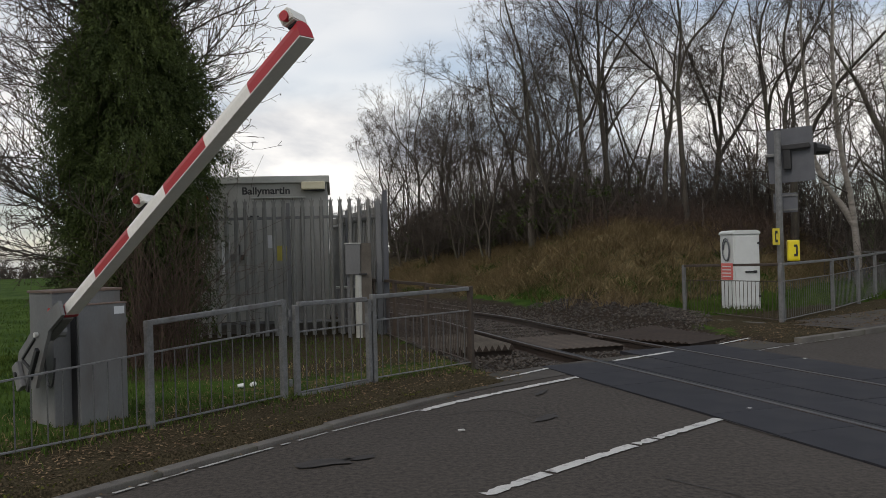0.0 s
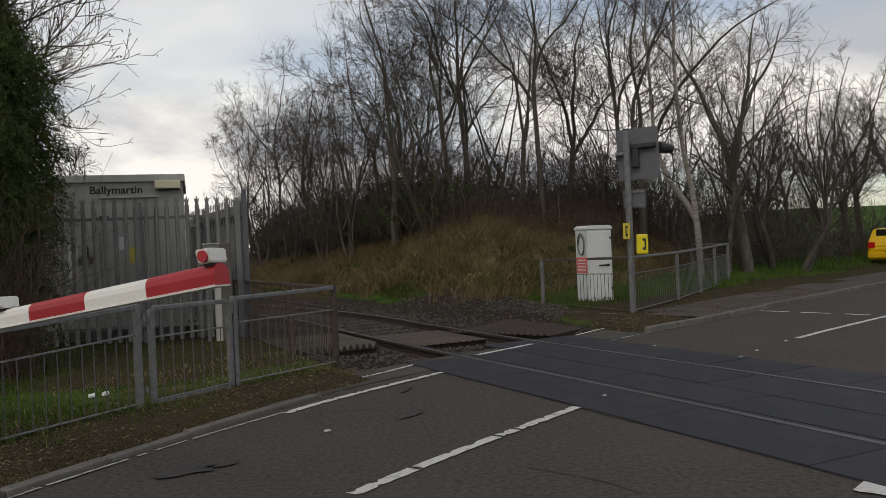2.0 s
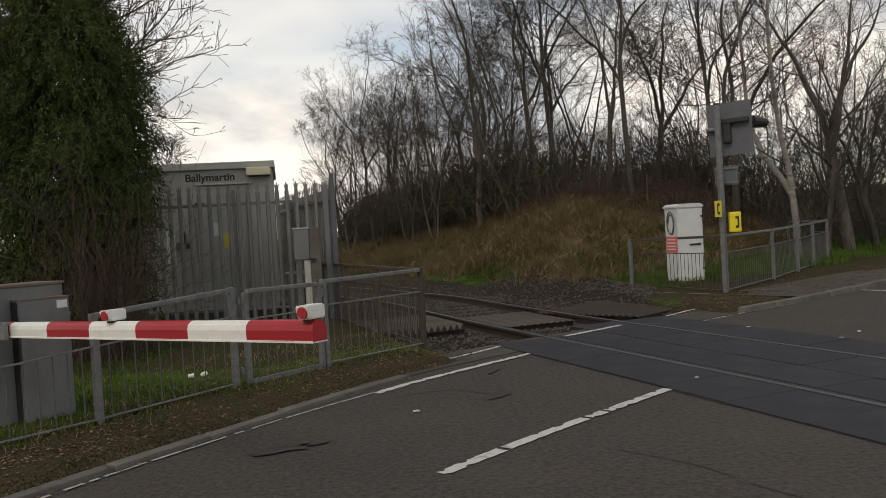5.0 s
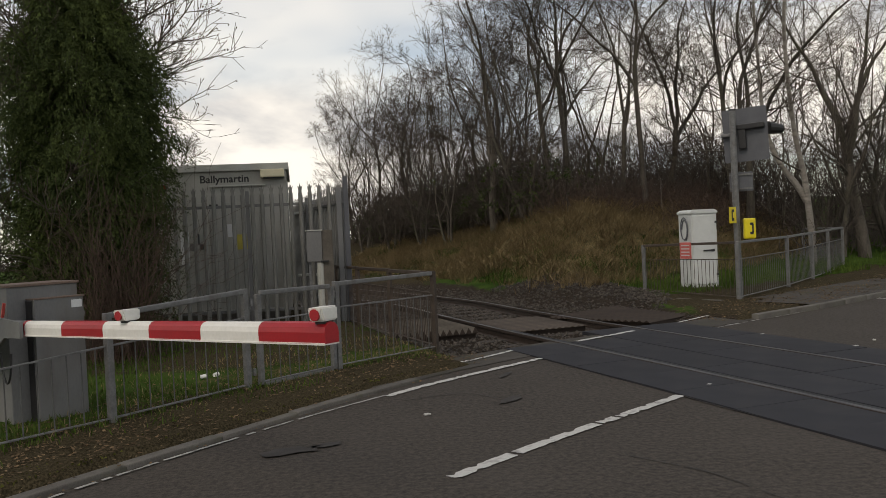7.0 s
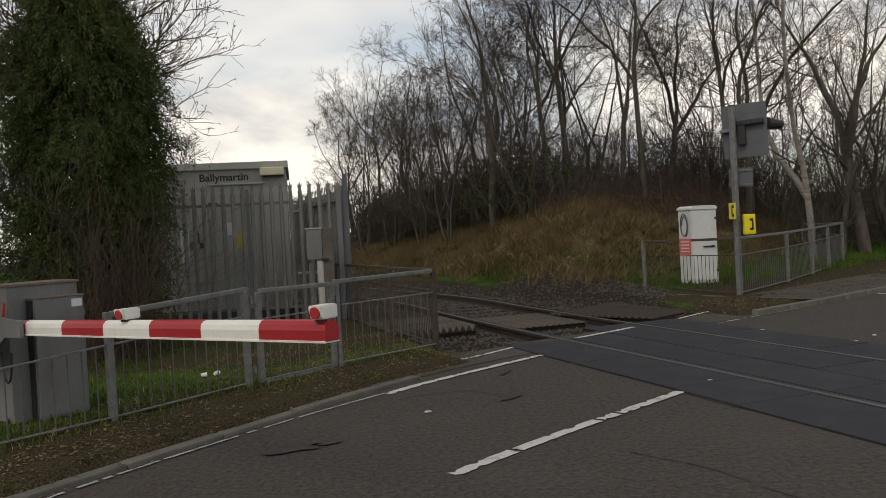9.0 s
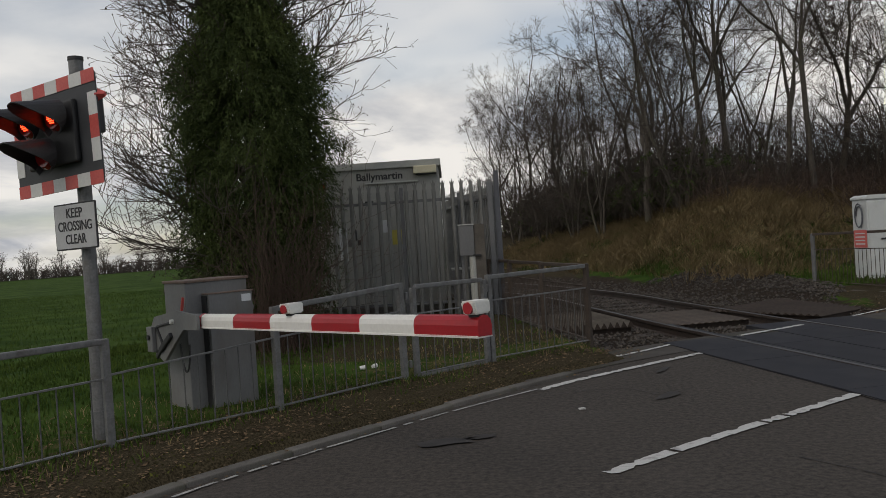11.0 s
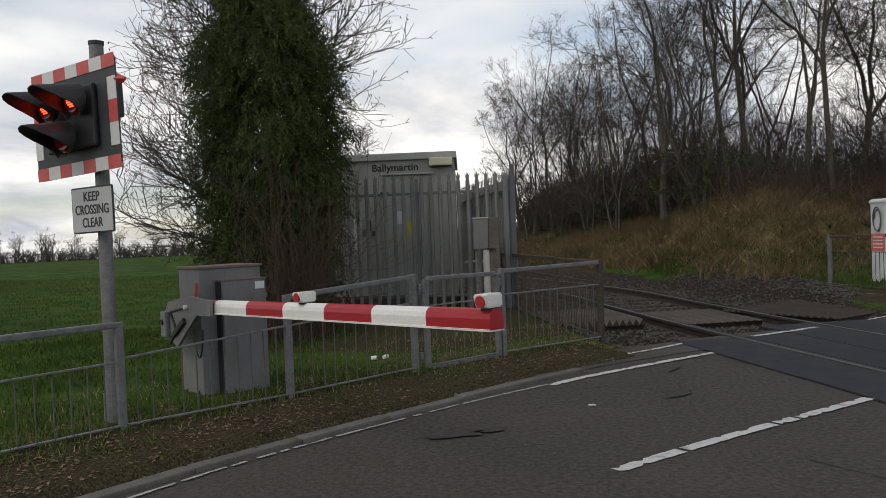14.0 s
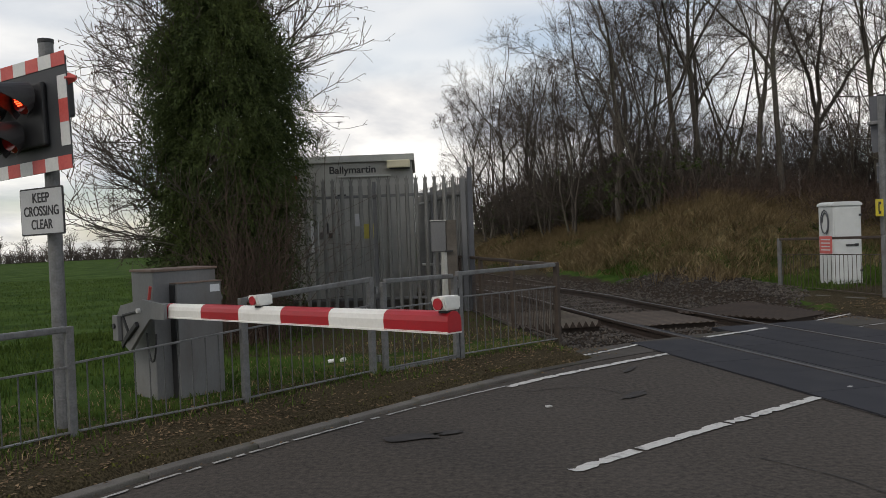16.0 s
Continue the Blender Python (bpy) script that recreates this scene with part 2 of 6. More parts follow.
M_CARY = material("yellow_car_paint", (0.62, 0.38, 0.01), (0.66, 0.41, 0.012), 0.3, scale=2, fine=40, bump=0.0)
M_TAIL = material("red_tail_lamp", (0.45, 0.01, 0.01), (0.5, 0.015, 0.012), 0.2, scale=4, fine=40, bump=0.0)
M_TYRE = material("tyre_rubber", (0.015, 0.015, 0.015), (0.025, 0.025, 0.025), 0.8, scale=9, fine=60, bump=0.1)
M_GLASS = material("dark_window_glass", (0.012, 0.014, 0.016), (0.016, 0.018, 0.02), 0.08, scale=2, fine=30, bump=0.0)
M_LITTERWHITE = material("white_cup", (0.7, 0.7, 0.68), (0.78, 0.78, 0.76), 0.5, scale=9, fine=60, bump=0.0)
M_LED = glow("lit_red_leds", (1.0, 0.06, 0.02), 5.0)
M_LENS = material("dark_red_lens", (0.20, 0.008, 0.008), (0.26, 0.012, 0.012), 0.15, scale=9, fine=60, bump=0.0)


def ground_material():
    """Grass, dirt, loose stone and dry grass, blended by the masks of the ground sheet."""
    m = bpy.data.materials.new("ground")
    m.use_nodes = True
    ns, ln = m.node_tree.nodes, m.node_tree.links
    bsdf = ns["Principled BSDF"]
    bsdf.inputs["Roughness"].default_value = 0.95
    bsdf.inputs["Specular IOR Level"].default_value = 0.04
    co = ns.new("ShaderNodeTexCoord")

    def noise_of(scale, detail=5):
        n = ns.new("ShaderNodeTexNoise")
        n.inputs["Scale"].default_value, n.inputs["Detail"].default_value = scale, detail
        ln.new(co.outputs["Object"], n.inputs["Vector"])
        return n.outputs["Fac"]

    n_a, n_b, n_c = noise_of(0.7), noise_of(7.0), noise_of(60.0, 3)

    def pair(a, b, src, lo=0.38, hi=0.62):
        r = ns.new("ShaderNodeMapRange")
        r.inputs["From Min"].default_value, r.inputs["From Max"].default_value = lo, hi
        ln.new(src, r.inputs["Value"])
        x = ns.new("ShaderNodeMix")
        x.data_type = "RGBA"
        x.inputs["A"].default_value, x.inputs["B"].default_value = (*a, 1), (*b, 1)
        ln.new(r.outputs[0], x.inputs["Factor"])
        return x.outputs["Result"]

    def over(base, top, name):
        at = ns.new("ShaderNodeAttribute")
        at.attribute_name = name
        jit = ns.new("ShaderNodeMath")
        jit.operation = "MULTIPLY_ADD"
        ln.new(n_b, jit.inputs[0])
        jit.inputs[1].default_value = 0.9
        jit.inputs[2].default_value = -0.45
        s = ns.new("ShaderNodeMath")
        s.operation = "ADD"
        ln.new(at.outputs["Fac"], s.inputs[0])
        ln.new(jit.outputs[0], s.inputs[1])
        r = ns.new("ShaderNodeMapRange")
        r.inputs["From Min"].default_value, r.inputs["From Max"].default_value = 0.35, 0.65
        ln.new(s.outputs[0], r.inputs["Value"])
        x = ns.new("ShaderNodeMix")
        x.data_type = "RGBA"
        ln.new(r.outputs[0], x.inputs["Factor"])
        ln.new(base, x.inputs["A"])
        ln.new(top, x.inputs["B"])
        return x.outputs["Result"]

    grass = pair((0.026, 0.054, 0.009), (0.055, 0.094, 0.018), n_a)
    dry = pair((0.055, 0.047, 0.022), (0.12, 0.095, 0.048), n_b)
    dirt = pair((0.028, 0.023, 0.013), (0.074, 0.060, 0.036), n_c)
    stone = pair((0.020, 0.015, 0.011), (0.055, 0.044, 0.035), n_c)
    c = over(grass, dry, "dry")
    c = over(c, dirt, "dirt")
    c = over(c, stone, "stone")
    ln.new(c, bsdf.inputs["Base Color"])
    bp = ns.new("ShaderNodeBump")
    bp.inputs["Strength"].default_value, bp.inputs["Distance"].default_value = 0.7, 0.03
    ln.new(n_c, bp.inputs["Height"])
    ln.new(bp.outputs[0], bsdf.inputs["Normal"])
    return m


M_GROUND = ground_material()


# ---------------------------------------------------------------- building helpers
def thing(name, label, category, m=None, group="", kind=""):
    ob = new(name)
    ob.empty_display_size = 0.2
    ob.matrix_basis = m if m is not None else Matrix.Identity(4)
    return tagged(ob, label, category, group, kind)


def mesh_of(bm, name, mats, smooth=False):
    me = bpy.data.meshes.new(name)
    bm.to_mesh(me)
    bm.free()
    for mt in (mats if isinstance(mats, (list, tuple)) else [mats]):
        me.materials.append(mt)
    if smooth:
        for p in me.polygons:
            p.use_smooth = True
    return me


def part(name, bm, mats, parent, label="", m=None, smooth=False):
    me = bm if isinstance(bm, bpy.types.Mesh) else mesh_of(bm, name, mats, smooth)
    ob = new(name, me)
    ob.parent = parent
    if m is not None:
        ob.matrix_basis = m
    if label:
        tagged(ob, label)
    return ob


def single(name, bm, mats, label, category, m=None, group="", kind="", smooth=False):
    ob = new(name, mesh_of(bm, name, mats, smooth))
    if m is not None:
        ob.matrix_basis = m
    return tagged(ob, label, category, group, kind)


def box(c, s, bevel=0.0, m=None, bm=None, mat=0):
    bm = bm or bmesh.new()
    t = Matrix.Translation(c) @ Matrix.Diagonal((*s, 1))
    r = bmesh.ops.create_cube(bm, size=1, matrix=(m @ t) if m is not None else t)
    faces = {f for v in r["verts"] for f in v.link_faces}
    for f in faces:
        f.material_index = mat
    if bevel:
        edges = {e for v in r["verts"] for e in v.link_edges}
        made = bmesh.ops.bevel(bm, geom=list(edges), offset=bevel, segments=2, affect="EDGES", profile=0.6)
        for f in made["faces"]:
            f.material_index = mat
    return bm


def rod(a, b, r, n=8, r2=None, bm=None, mat=0):
    bm = bm or bmesh.new()
    a, b = Vector(a), Vector(b)
    turn = (b - a).to_track_quat("Z", "Y").to_matrix().to_4x4()
    made = bmesh.ops.create_cone(bm, cap_ends=True, segments=n, radius1=r, radius2=r if r2 is None else r2, depth=(b - a).length,
                                 matrix=Matrix.Translation((a + b) / 2) @ turn)
    for f in {f for v in made["verts"] for f in v.link_faces}:
        f.material_index = mat
    return bm


def sweep(profile, path, bm=None, closed=True, mat=0):
    """A profile of (side, up) carried along a path of points, square to it in plan."""
    bm = bm or bmesh.new()
    pts = [Vector(p) for p in path]
    rings = []
    for i, p in enumerate(pts):
        d = pts[min(i + 1, len(pts) - 1)] - pts[max(i - 1, 0)]
        d = Vector((d.x, d.y, 0)).normalized()
        side = Vector((d.y, -d.x, 0))
        rings.append([bm.verts.new(p + side * s + Vector((0, 0, u))) for s, u in profile])
    n = len(profile)
    for a, b in zip(rings, rings[1:]):
        for i in range(n if closed else n - 1):
            f = bm.faces.new((a[i], a[(i + 1) % n], b[(i + 1) % n], b[i]))
            f.material_index = mat
    if closed:
        bm.faces.new(rings[0][::-1]).material_index = mat
        bm.faces.new(rings[-1]).material_index = mat
    return bm


def plate(points, thick, bm=None, mat=0):
    """A flat outline in x and z, thickened along y."""
    bm = bm or bmesh.new()
    a = [bm.verts.new((x, 0, z)) for x, z in points]
    b = [bm.verts.new((x, thick, z)) for x, z in points]
    n = len(points)
    fs = [bm.faces.new(a), bm.faces.new(b[::-1])]
    fs += [bm.faces.new((a[i], b[i], b[(i + 1) % n], a[(i + 1) % n])) for i in range(n)]
    for f in fs:
        f.material_index = mat
    bmesh.ops.recalc_face_normals(bm, faces=fs)
    return bm


def rounded(w, hgt, r, n=4):
    pts = []
    for cx, cz, a0 in ((w / 2 - r, hgt / 2 - r, 0), (-w / 2 + r, hgt / 2 - r, 90), (-w / 2 + r, -hgt / 2 + r, 180), (w / 2 - r, -hgt / 2 + r, 270)):
        for k in range(n + 1):
            a = radians(a0 + 90 * k / n)
            pts.append((cx + r * math.cos(a), cz + r * math.sin(a)))
    return pts


def lettering(text, size, mat, parent, m, width=None, bold=0.0):
    """Raised letters in the built-in font, in the plane of x and z, centred."""
    cu = bpy.data.curves.new("lettering", "FONT")
    cu.body, cu.size, cu.align_x, cu.align_y, cu.extrude, cu.offset = text, size, "CENTER", "CENTER", 0.0015, bold
    tmp = new("lettering", cu)
    bpy.context.view_layer.update()
    me = bpy.data.meshes.new_from_object(tmp.evaluated_get(bpy.context.evaluated_depsgraph_get()))
    bpy.data.objects.remove(tmp)
    xs = [v.co.x for v in me.vertices]
    k = width / (max(xs) - min(xs)) if width else 1.0
    me.transform(Matrix.Rotation(radians(90), 4, "X") @ Matrix.Diagonal((k, 1, 1, 1)))
    me.materials.clear()
    me.materials.append(mat)
    me.name = "lettering"
    return part("lettering", me, None, parent, "dark lettering", m)


def raw_mesh(name, verts, faces, mats, smooth=False, index=None):
    me = bpy.data.meshes.new(name)
    verts, faces = np.asarray(verts, dtype=np.float32), np.asarray(faces, dtype=np.int32)
    me.vertices.add(len(verts))
    me.vertices.foreach_set("co", verts.ravel())
    k = faces.shape[1]
    me.loops.add(faces.size)
    me.loops.foreach_set("vertex_index", faces.ravel())
    me.polygons.add(len(faces))
    me.polygons.foreach_set("loop_start", np.arange(0, faces.size, k, dtype=np.int32))
    if index is not None:
        me.polygons.foreach_set("material_index", np.asarray(index, dtype=np.int32))
    me.update(calc_edges=True)
    for mt in mats:
        me.materials.append(mt)
    if smooth:
        me.polygons.foreach_set("use_smooth", np.ones(len(faces), dtype=bool))
    return me


def spline(points, step=0.4):
    """Points along a smooth line through the given ones."""
    p = np.array(points, dtype=float)
    p = np.vstack([2 * p[0] - p[1], p, 2 * p[-1] - p[-2]])
    out = []
    for i in range(1, len(p) - 2):
        n = max(2, int(np.linalg.norm(p[i + 1] - p[i]) / step))
        for t in np.linspace(0, 1, n, endpoint=False):
            out.append(0.5 * (2 * p[i] + (p[i + 1] - p[i - 1]) * t + (2 * p[i - 1] - 5 * p[i] + 4 * p[i + 1] - p[i + 2]) * t * t
                              + (3 * p[i] - p[i - 1] - 3 * p[i + 1] + p[i + 2]) * t ** 3))
    out.append(p[-2])
    return np.array(out)


def offset(line, d):
    """The line moved to its right by d."""
    t = np.gradient(line, axis=0)
    t /= np.linalg.norm(t, axis=1)[:, None]
    return line + np.stack([t[:, 1], -t[:, 0]], 1) * d


def left_of(line, x, y):
    """Distance of places from a line, positive on its left."""
    best = np.full(np.shape(x), 1e9)
    sign = np.zeros(np.shape(x))
    line = EDGE_COARSE if line is EDGE else TRACK_COARSE if line is TRACK else line
    for a, b in zip(line[:-1], line[1:]):
        u = b - a
        L2 = max(u @ u, 1e-9)
        s = np.clip(((x - a[0]) * u[0] + (y - a[1]) * u[1]) / L2, 0, 1)
        dx, dy = x - a[0] - s * u[0], y - a[1] - s * u[1]
        d = np.hypot(dx, dy)
        near = d < best
        best = np.where(near, d, best)
        sign = np.where(near, np.sign(u[0] * (y - a[1]) - u[1] * (x - a[0])), sign)
    return best * sign


def step01(v, a, b):
    t = np.clip((v - a) / (b - a), 0, 1)
    return t * t * (3 - 2 * t)


# ---------------------------------------------------------------- plan
EDGE = spline([(-30, -46), (-12, -14), (-6.2, -2.5), (-4.3, 2.0), (-3.01, 4.6), (-2.4, 5.67), (-1.28, 7.36), (-0.59, 8.34), (0.41, 9.5), (1.9, 10.72),
               (3.3, 11.6), (4.4, 12.3), (6.0, 13.44), (7.31, 14.39), (8.75, 15.55), (11.14, 17.38), (14.64, 20.0), (22, 25.2), (40, 37), (90, 66)])
ROAD_W = 6.1
NEAR_RAIL = spline([(12.0, -20.0), (5.5, 0.4), (3.87, 5.43), (3.0, 8.13), (2.03, 10.98), (1.22, 13.4), (0.42, 16.0), (-0.75, 19.6), (-4.4, 27), (-11.5, 42), (-20, 66), (-32, 120)])
GAUGE = 1.67
TRACK = offset(NEAR_RAIL, GAUGE / 2)
EDGE_COARSE, TRACK_COARSE = EDGE[::3], TRACK[::5]
FAR_RAIL = offset(NEAR_RAIL, GAUGE)


def fbm(x, y, s, seed=0):
    """Cheap smooth unevenness."""
    r = np.random.RandomState(seed)
    z = 0
    for k in range(7):
        a, p, f = r.uniform(0, 6.28), r.uniform(0, 6.28), s * 1.55 ** k
        z = z + np.sin((x * math.cos(a) + y * math.sin(a)) * f + p) / (1.25 ** k)
    return z / 3.2


def ground_height(x, y):
    x, y = np.asarray(x, float), np.asarray(y, float)
    dl = left_of(EDGE, x, y)
    dt = -left_of(TRACK, x, y)
    r = np.hypot(x, y)
    on_road = (dl < 0.12) & (dl > -ROAD_W - 0.12)
    z = 0.075 + 0.05 * step01(dl, 0.5, 6) + 0.025 * fbm(x, y, 1.3, 2) * step01(dl, 0.3, 1.5)
    # the left field runs gently down to a far crest
    west = step01(-dt, 3.0, 9.0) * step01(dl, 1.5, 6)
    z = z - west * (0.35 * step01(dl, 3, 16) + 0.0055 * np.clip(r - 12, 0, 140) + 0.035 * np.clip(r - 155, 0, 4000))
    # the bank beyond the track
    b = np.minimum(dt - 3.2, dl - 6.0) + 0.5 * fbm(x, y, 0.5, 5)
    steep = 1 - step01(x / np.maximum(y, 1), 0.36, 0.52)
    tall = 1.25 + 0.85 * step01(x / np.maximum(y, 1), 0.02, 0.2)
    bank = tall * step01(b, -0.6, 5.8) + 0.16 * fbm(x, y, 0.9, 7) * step01(b, 0.5, 3)
    z = z + bank * steep * (dt > 0)
    # the field that rises beyond the hedge
    z = z + (dt > 0) * (1 - steep) * (0.35 * step01(dl, 3, 6) + 0.06 * np.clip(dl - 7, 0, 90) + 0.2 * fbm(x, y, 0.35, 9) * step01(dl, 5, 12))
    # the far side of the road falls away evenly
    z = np.where(dl < -ROAD_W - 0.12, 0.05 + 0.03 * fbm(x, y, 1.3, 2), z)
    # track bed
    bed = (1 - step01(np.abs(dt), 1.9, 3.0)) * (dl > 0.0)
    z = z * (1 - bed) + bed * (-0.13)
    bed2 = (1 - step01(np.abs(dt), 1.9, 3.0)) * (dl < -ROAD_W)
    z = z * (1 - bed2) + bed2 * (-0.13)
    return np.where(on_road, -0.12, z)


# ---------------------------------------------------------------- ground, road, crossing
def axis_steps(lo, hi, fine, far):
    core = np.arange(lo, hi + 1e-6, fine)
    g = fine * 1.13 ** np.arange(1, 80)
    out = np.cumsum(g)
    out = out[out < far]
    return np.concatenate([lo - out[::-1], core, hi + out])


def build_ground():
    xs, ys = axis_steps(-9, 17, 0.21, 2600), axis_steps(2, 31, 0.21, 2600)
    X, Y = np.meshgrid(xs, ys, indexing="ij")
    Z = ground_height(X, Y)
    nx, ny = X.shape
    idx = np.arange(nx * ny).reshape(nx, ny)
    quads = np.stack([idx[:-1, :-1], idx[1:, :-1], idx[1:, 1:], idx[:-1, 1:]], -1).reshape(-1, 4)
    me = raw_mesh("ground", np.stack([X, Y, Z], -1).reshape(-1, 3), quads, [M_GROUND], True)
    dl, dt = left_of(EDGE, X, Y), -left_of(TRACK, X, Y)
    n = fbm(X, Y, 0.8, 11)
    b = np.minimum(dt - 3.2, dl - 6.0)
    dirt = np.maximum(1 - step01(dl + 0.35 * n, 0.9, 1.7), 0.78 * step01(dl, 1.4, 2.2) * (1 - step01(np.abs(X + 2.2), 2.2, 3.2)) * step01(Y + 0.5 * n, 9.0, 10.2)) * (dl > -0.5)
    dirt = np.where((dt > 0) & (b > 5.4) & (X / np.maximum(Y, 1) < 0.44), 0.75, dirt)
    dirt = np.where((dt > 2.8) & (dl > 0.9) & (dl < 3.3 + 0.5 * n), 0.75, dirt)
    stone = 1 - step01(np.abs(dt) + 0.3 * n, 2.2, 3.2)
    cess = (1 - step01(np.hypot((X - 2.6) / 2.6, (Y - 18.0) / 4.2) + 0.15 * n, 0.75, 1.05)) * (dt > 0)
    stone = np.maximum(stone, cess) * (dl > 0.2)
    dry = step01(b + 0.8 * n, 0.6, 1.9) * (dt > 0) * (1 - step01(X / np.maximum(Y, 1), 0.4, 0.5)) * 0.85
    dry = np.maximum(dry, 0.42 * (1 - step01(dl, 1.6, 3.4)))
    for name, v in (("dirt", dirt), ("stone", stone), ("dry", dry)):
        at = me.attributes.new(name, "FLOAT", "POINT")
        at.data.foreach_set("value", np.asarray(v, np.float32).ravel())
    return tagged(new("ground", me), "grass verges and fields with bare earth and stones", "ground", kind="structure")


def ribbon(line_a, line_b, z, mats, name, label, category, rows=6, m=None, wob=0.0):
    """A sheet between two lines."""
    n = len(line_a)
    v = []
    for k in range(rows + 1):
        q = line_a + (line_b - line_a) * (k / rows)
        v.append(np.column_stack([q, np.full(n, z) + wob * fbm(q[:, 0], q[:, 1], 1.5, 3)]))
    v = np.concatenate(v)
    i = np.arange(n - 1)
    f = np.concatenate([np.stack([k * n + i, (k + 1) * n + i, (k + 1) * n + i + 1, k * n + i + 1], 1) for k in range(rows)])
    return raw_mesh(name, v, f, mats, True)


build_ground()
road = tagged(new("road", ribbon(EDGE, offset(EDGE, ROAD_W), 0.0, [M_ROAD], "road", "", "", 8, wob=0.004)), "worn dark asphalt road curving over the crossing", "road", kind="structure")


def stretch_of(line, y0, y1):
    return line[(line[:, 1] >= y0) & (line[:, 1] <= y1)]


foot = stretch_of(EDGE, 7.9, 13.8)
tagged(new("pavement", ribbon(offset(foot, -0.72), offset(foot, 0.02), 0.006, [M_PAVE], "pavement", "", "", 3, wob=0.003)), "mossy asphalt footway strip across the crossing", "footway", kind="structure")
foot2 = stretch_of(EDGE, 13.8, 30)
tagged(new("pavement", ribbon(offset(foot2, -1.6), offset(foot2, -0.02), 0.084, [M_PAVE], "pavement", "", "", 4, wob=0.01)), "dirty asphalt footway strewn with earth", "footway", kind="structure")


def kerbs():
    """Low kerb stones, laid end to end along the road's edge."""
    k = thing("kerb", "low weathered concrete kerb along the road", "kerb", kind="structure")
    bm = box((0, 0, 0), (0.895, 0.125, 0.2), 0.012)
    me = mesh_of(bm, "kerb_stone", M_KERB)
    rnd = random.Random(3)
    for y0, y1 in ((-3, 9.3), (12.6, 33)):
        line = offset(stretch_of(EDGE, y0, y1), 0.035)
        seg = np.linalg.norm(np.diff(line, axis=0), axis=1)
        s = np.concatenate([[0], np.cumsum(seg)])
        for d in np.arange(0.45, s[-1] - 0.4, 0.905):
            x, y = np.interp(d, s, line[:, 0]), np.interp(d, s, line[:, 1])
            xa, ya = np.interp(d + 0.2, s, line[:, 0]), np.interp(d + 0.2, s, line[:, 1])
            part("kerb_stone", me, None, k, m=pose(x, y, (-0.066 if y0 < 0 else -0.012) + rnd.uniform(-0.006, 0.006), rnd.uniform(-1.2, 1.2), 0, math.degrees(math.atan2(ya - y, xa - x))))


def marking(name, pts, width, mat, label, seed=1, z=0.009, broken=0.0):
    """A painted stripe with ragged edges."""
    rnd = random.Random(seed)
    line = spline(pts, 0.045)
    t = np.gradient(line, axis=0)
    t /= np.linalg.norm(t, axis=1)[:, None]
    side = np.stack([t[:, 1], -t[:, 0]], 1)
    v, f = [], []
    for p, s in zip(line, side):
        a, b = width / 2 * (1 + (rnd.uniform(-0.14, 0.06) if rnd.random() > 0.12 else -0.6)), width / 2 * (1 + (rnd.uniform(-0.14, 0.06) if rnd.random() > 0.12 else -0.6))
        v += [(*(p - s * a), z), (*(p + s * b), z)]
    for i in range(len(line) - 1):
        if rnd.random() >= broken:
            f.append((2 * i, 2 * i + 1, 2 * i + 3, 2 * i + 2))
    return tagged(new(name, raw_mesh(name, v, f, [mat])), label, "road marking", kind="structure")


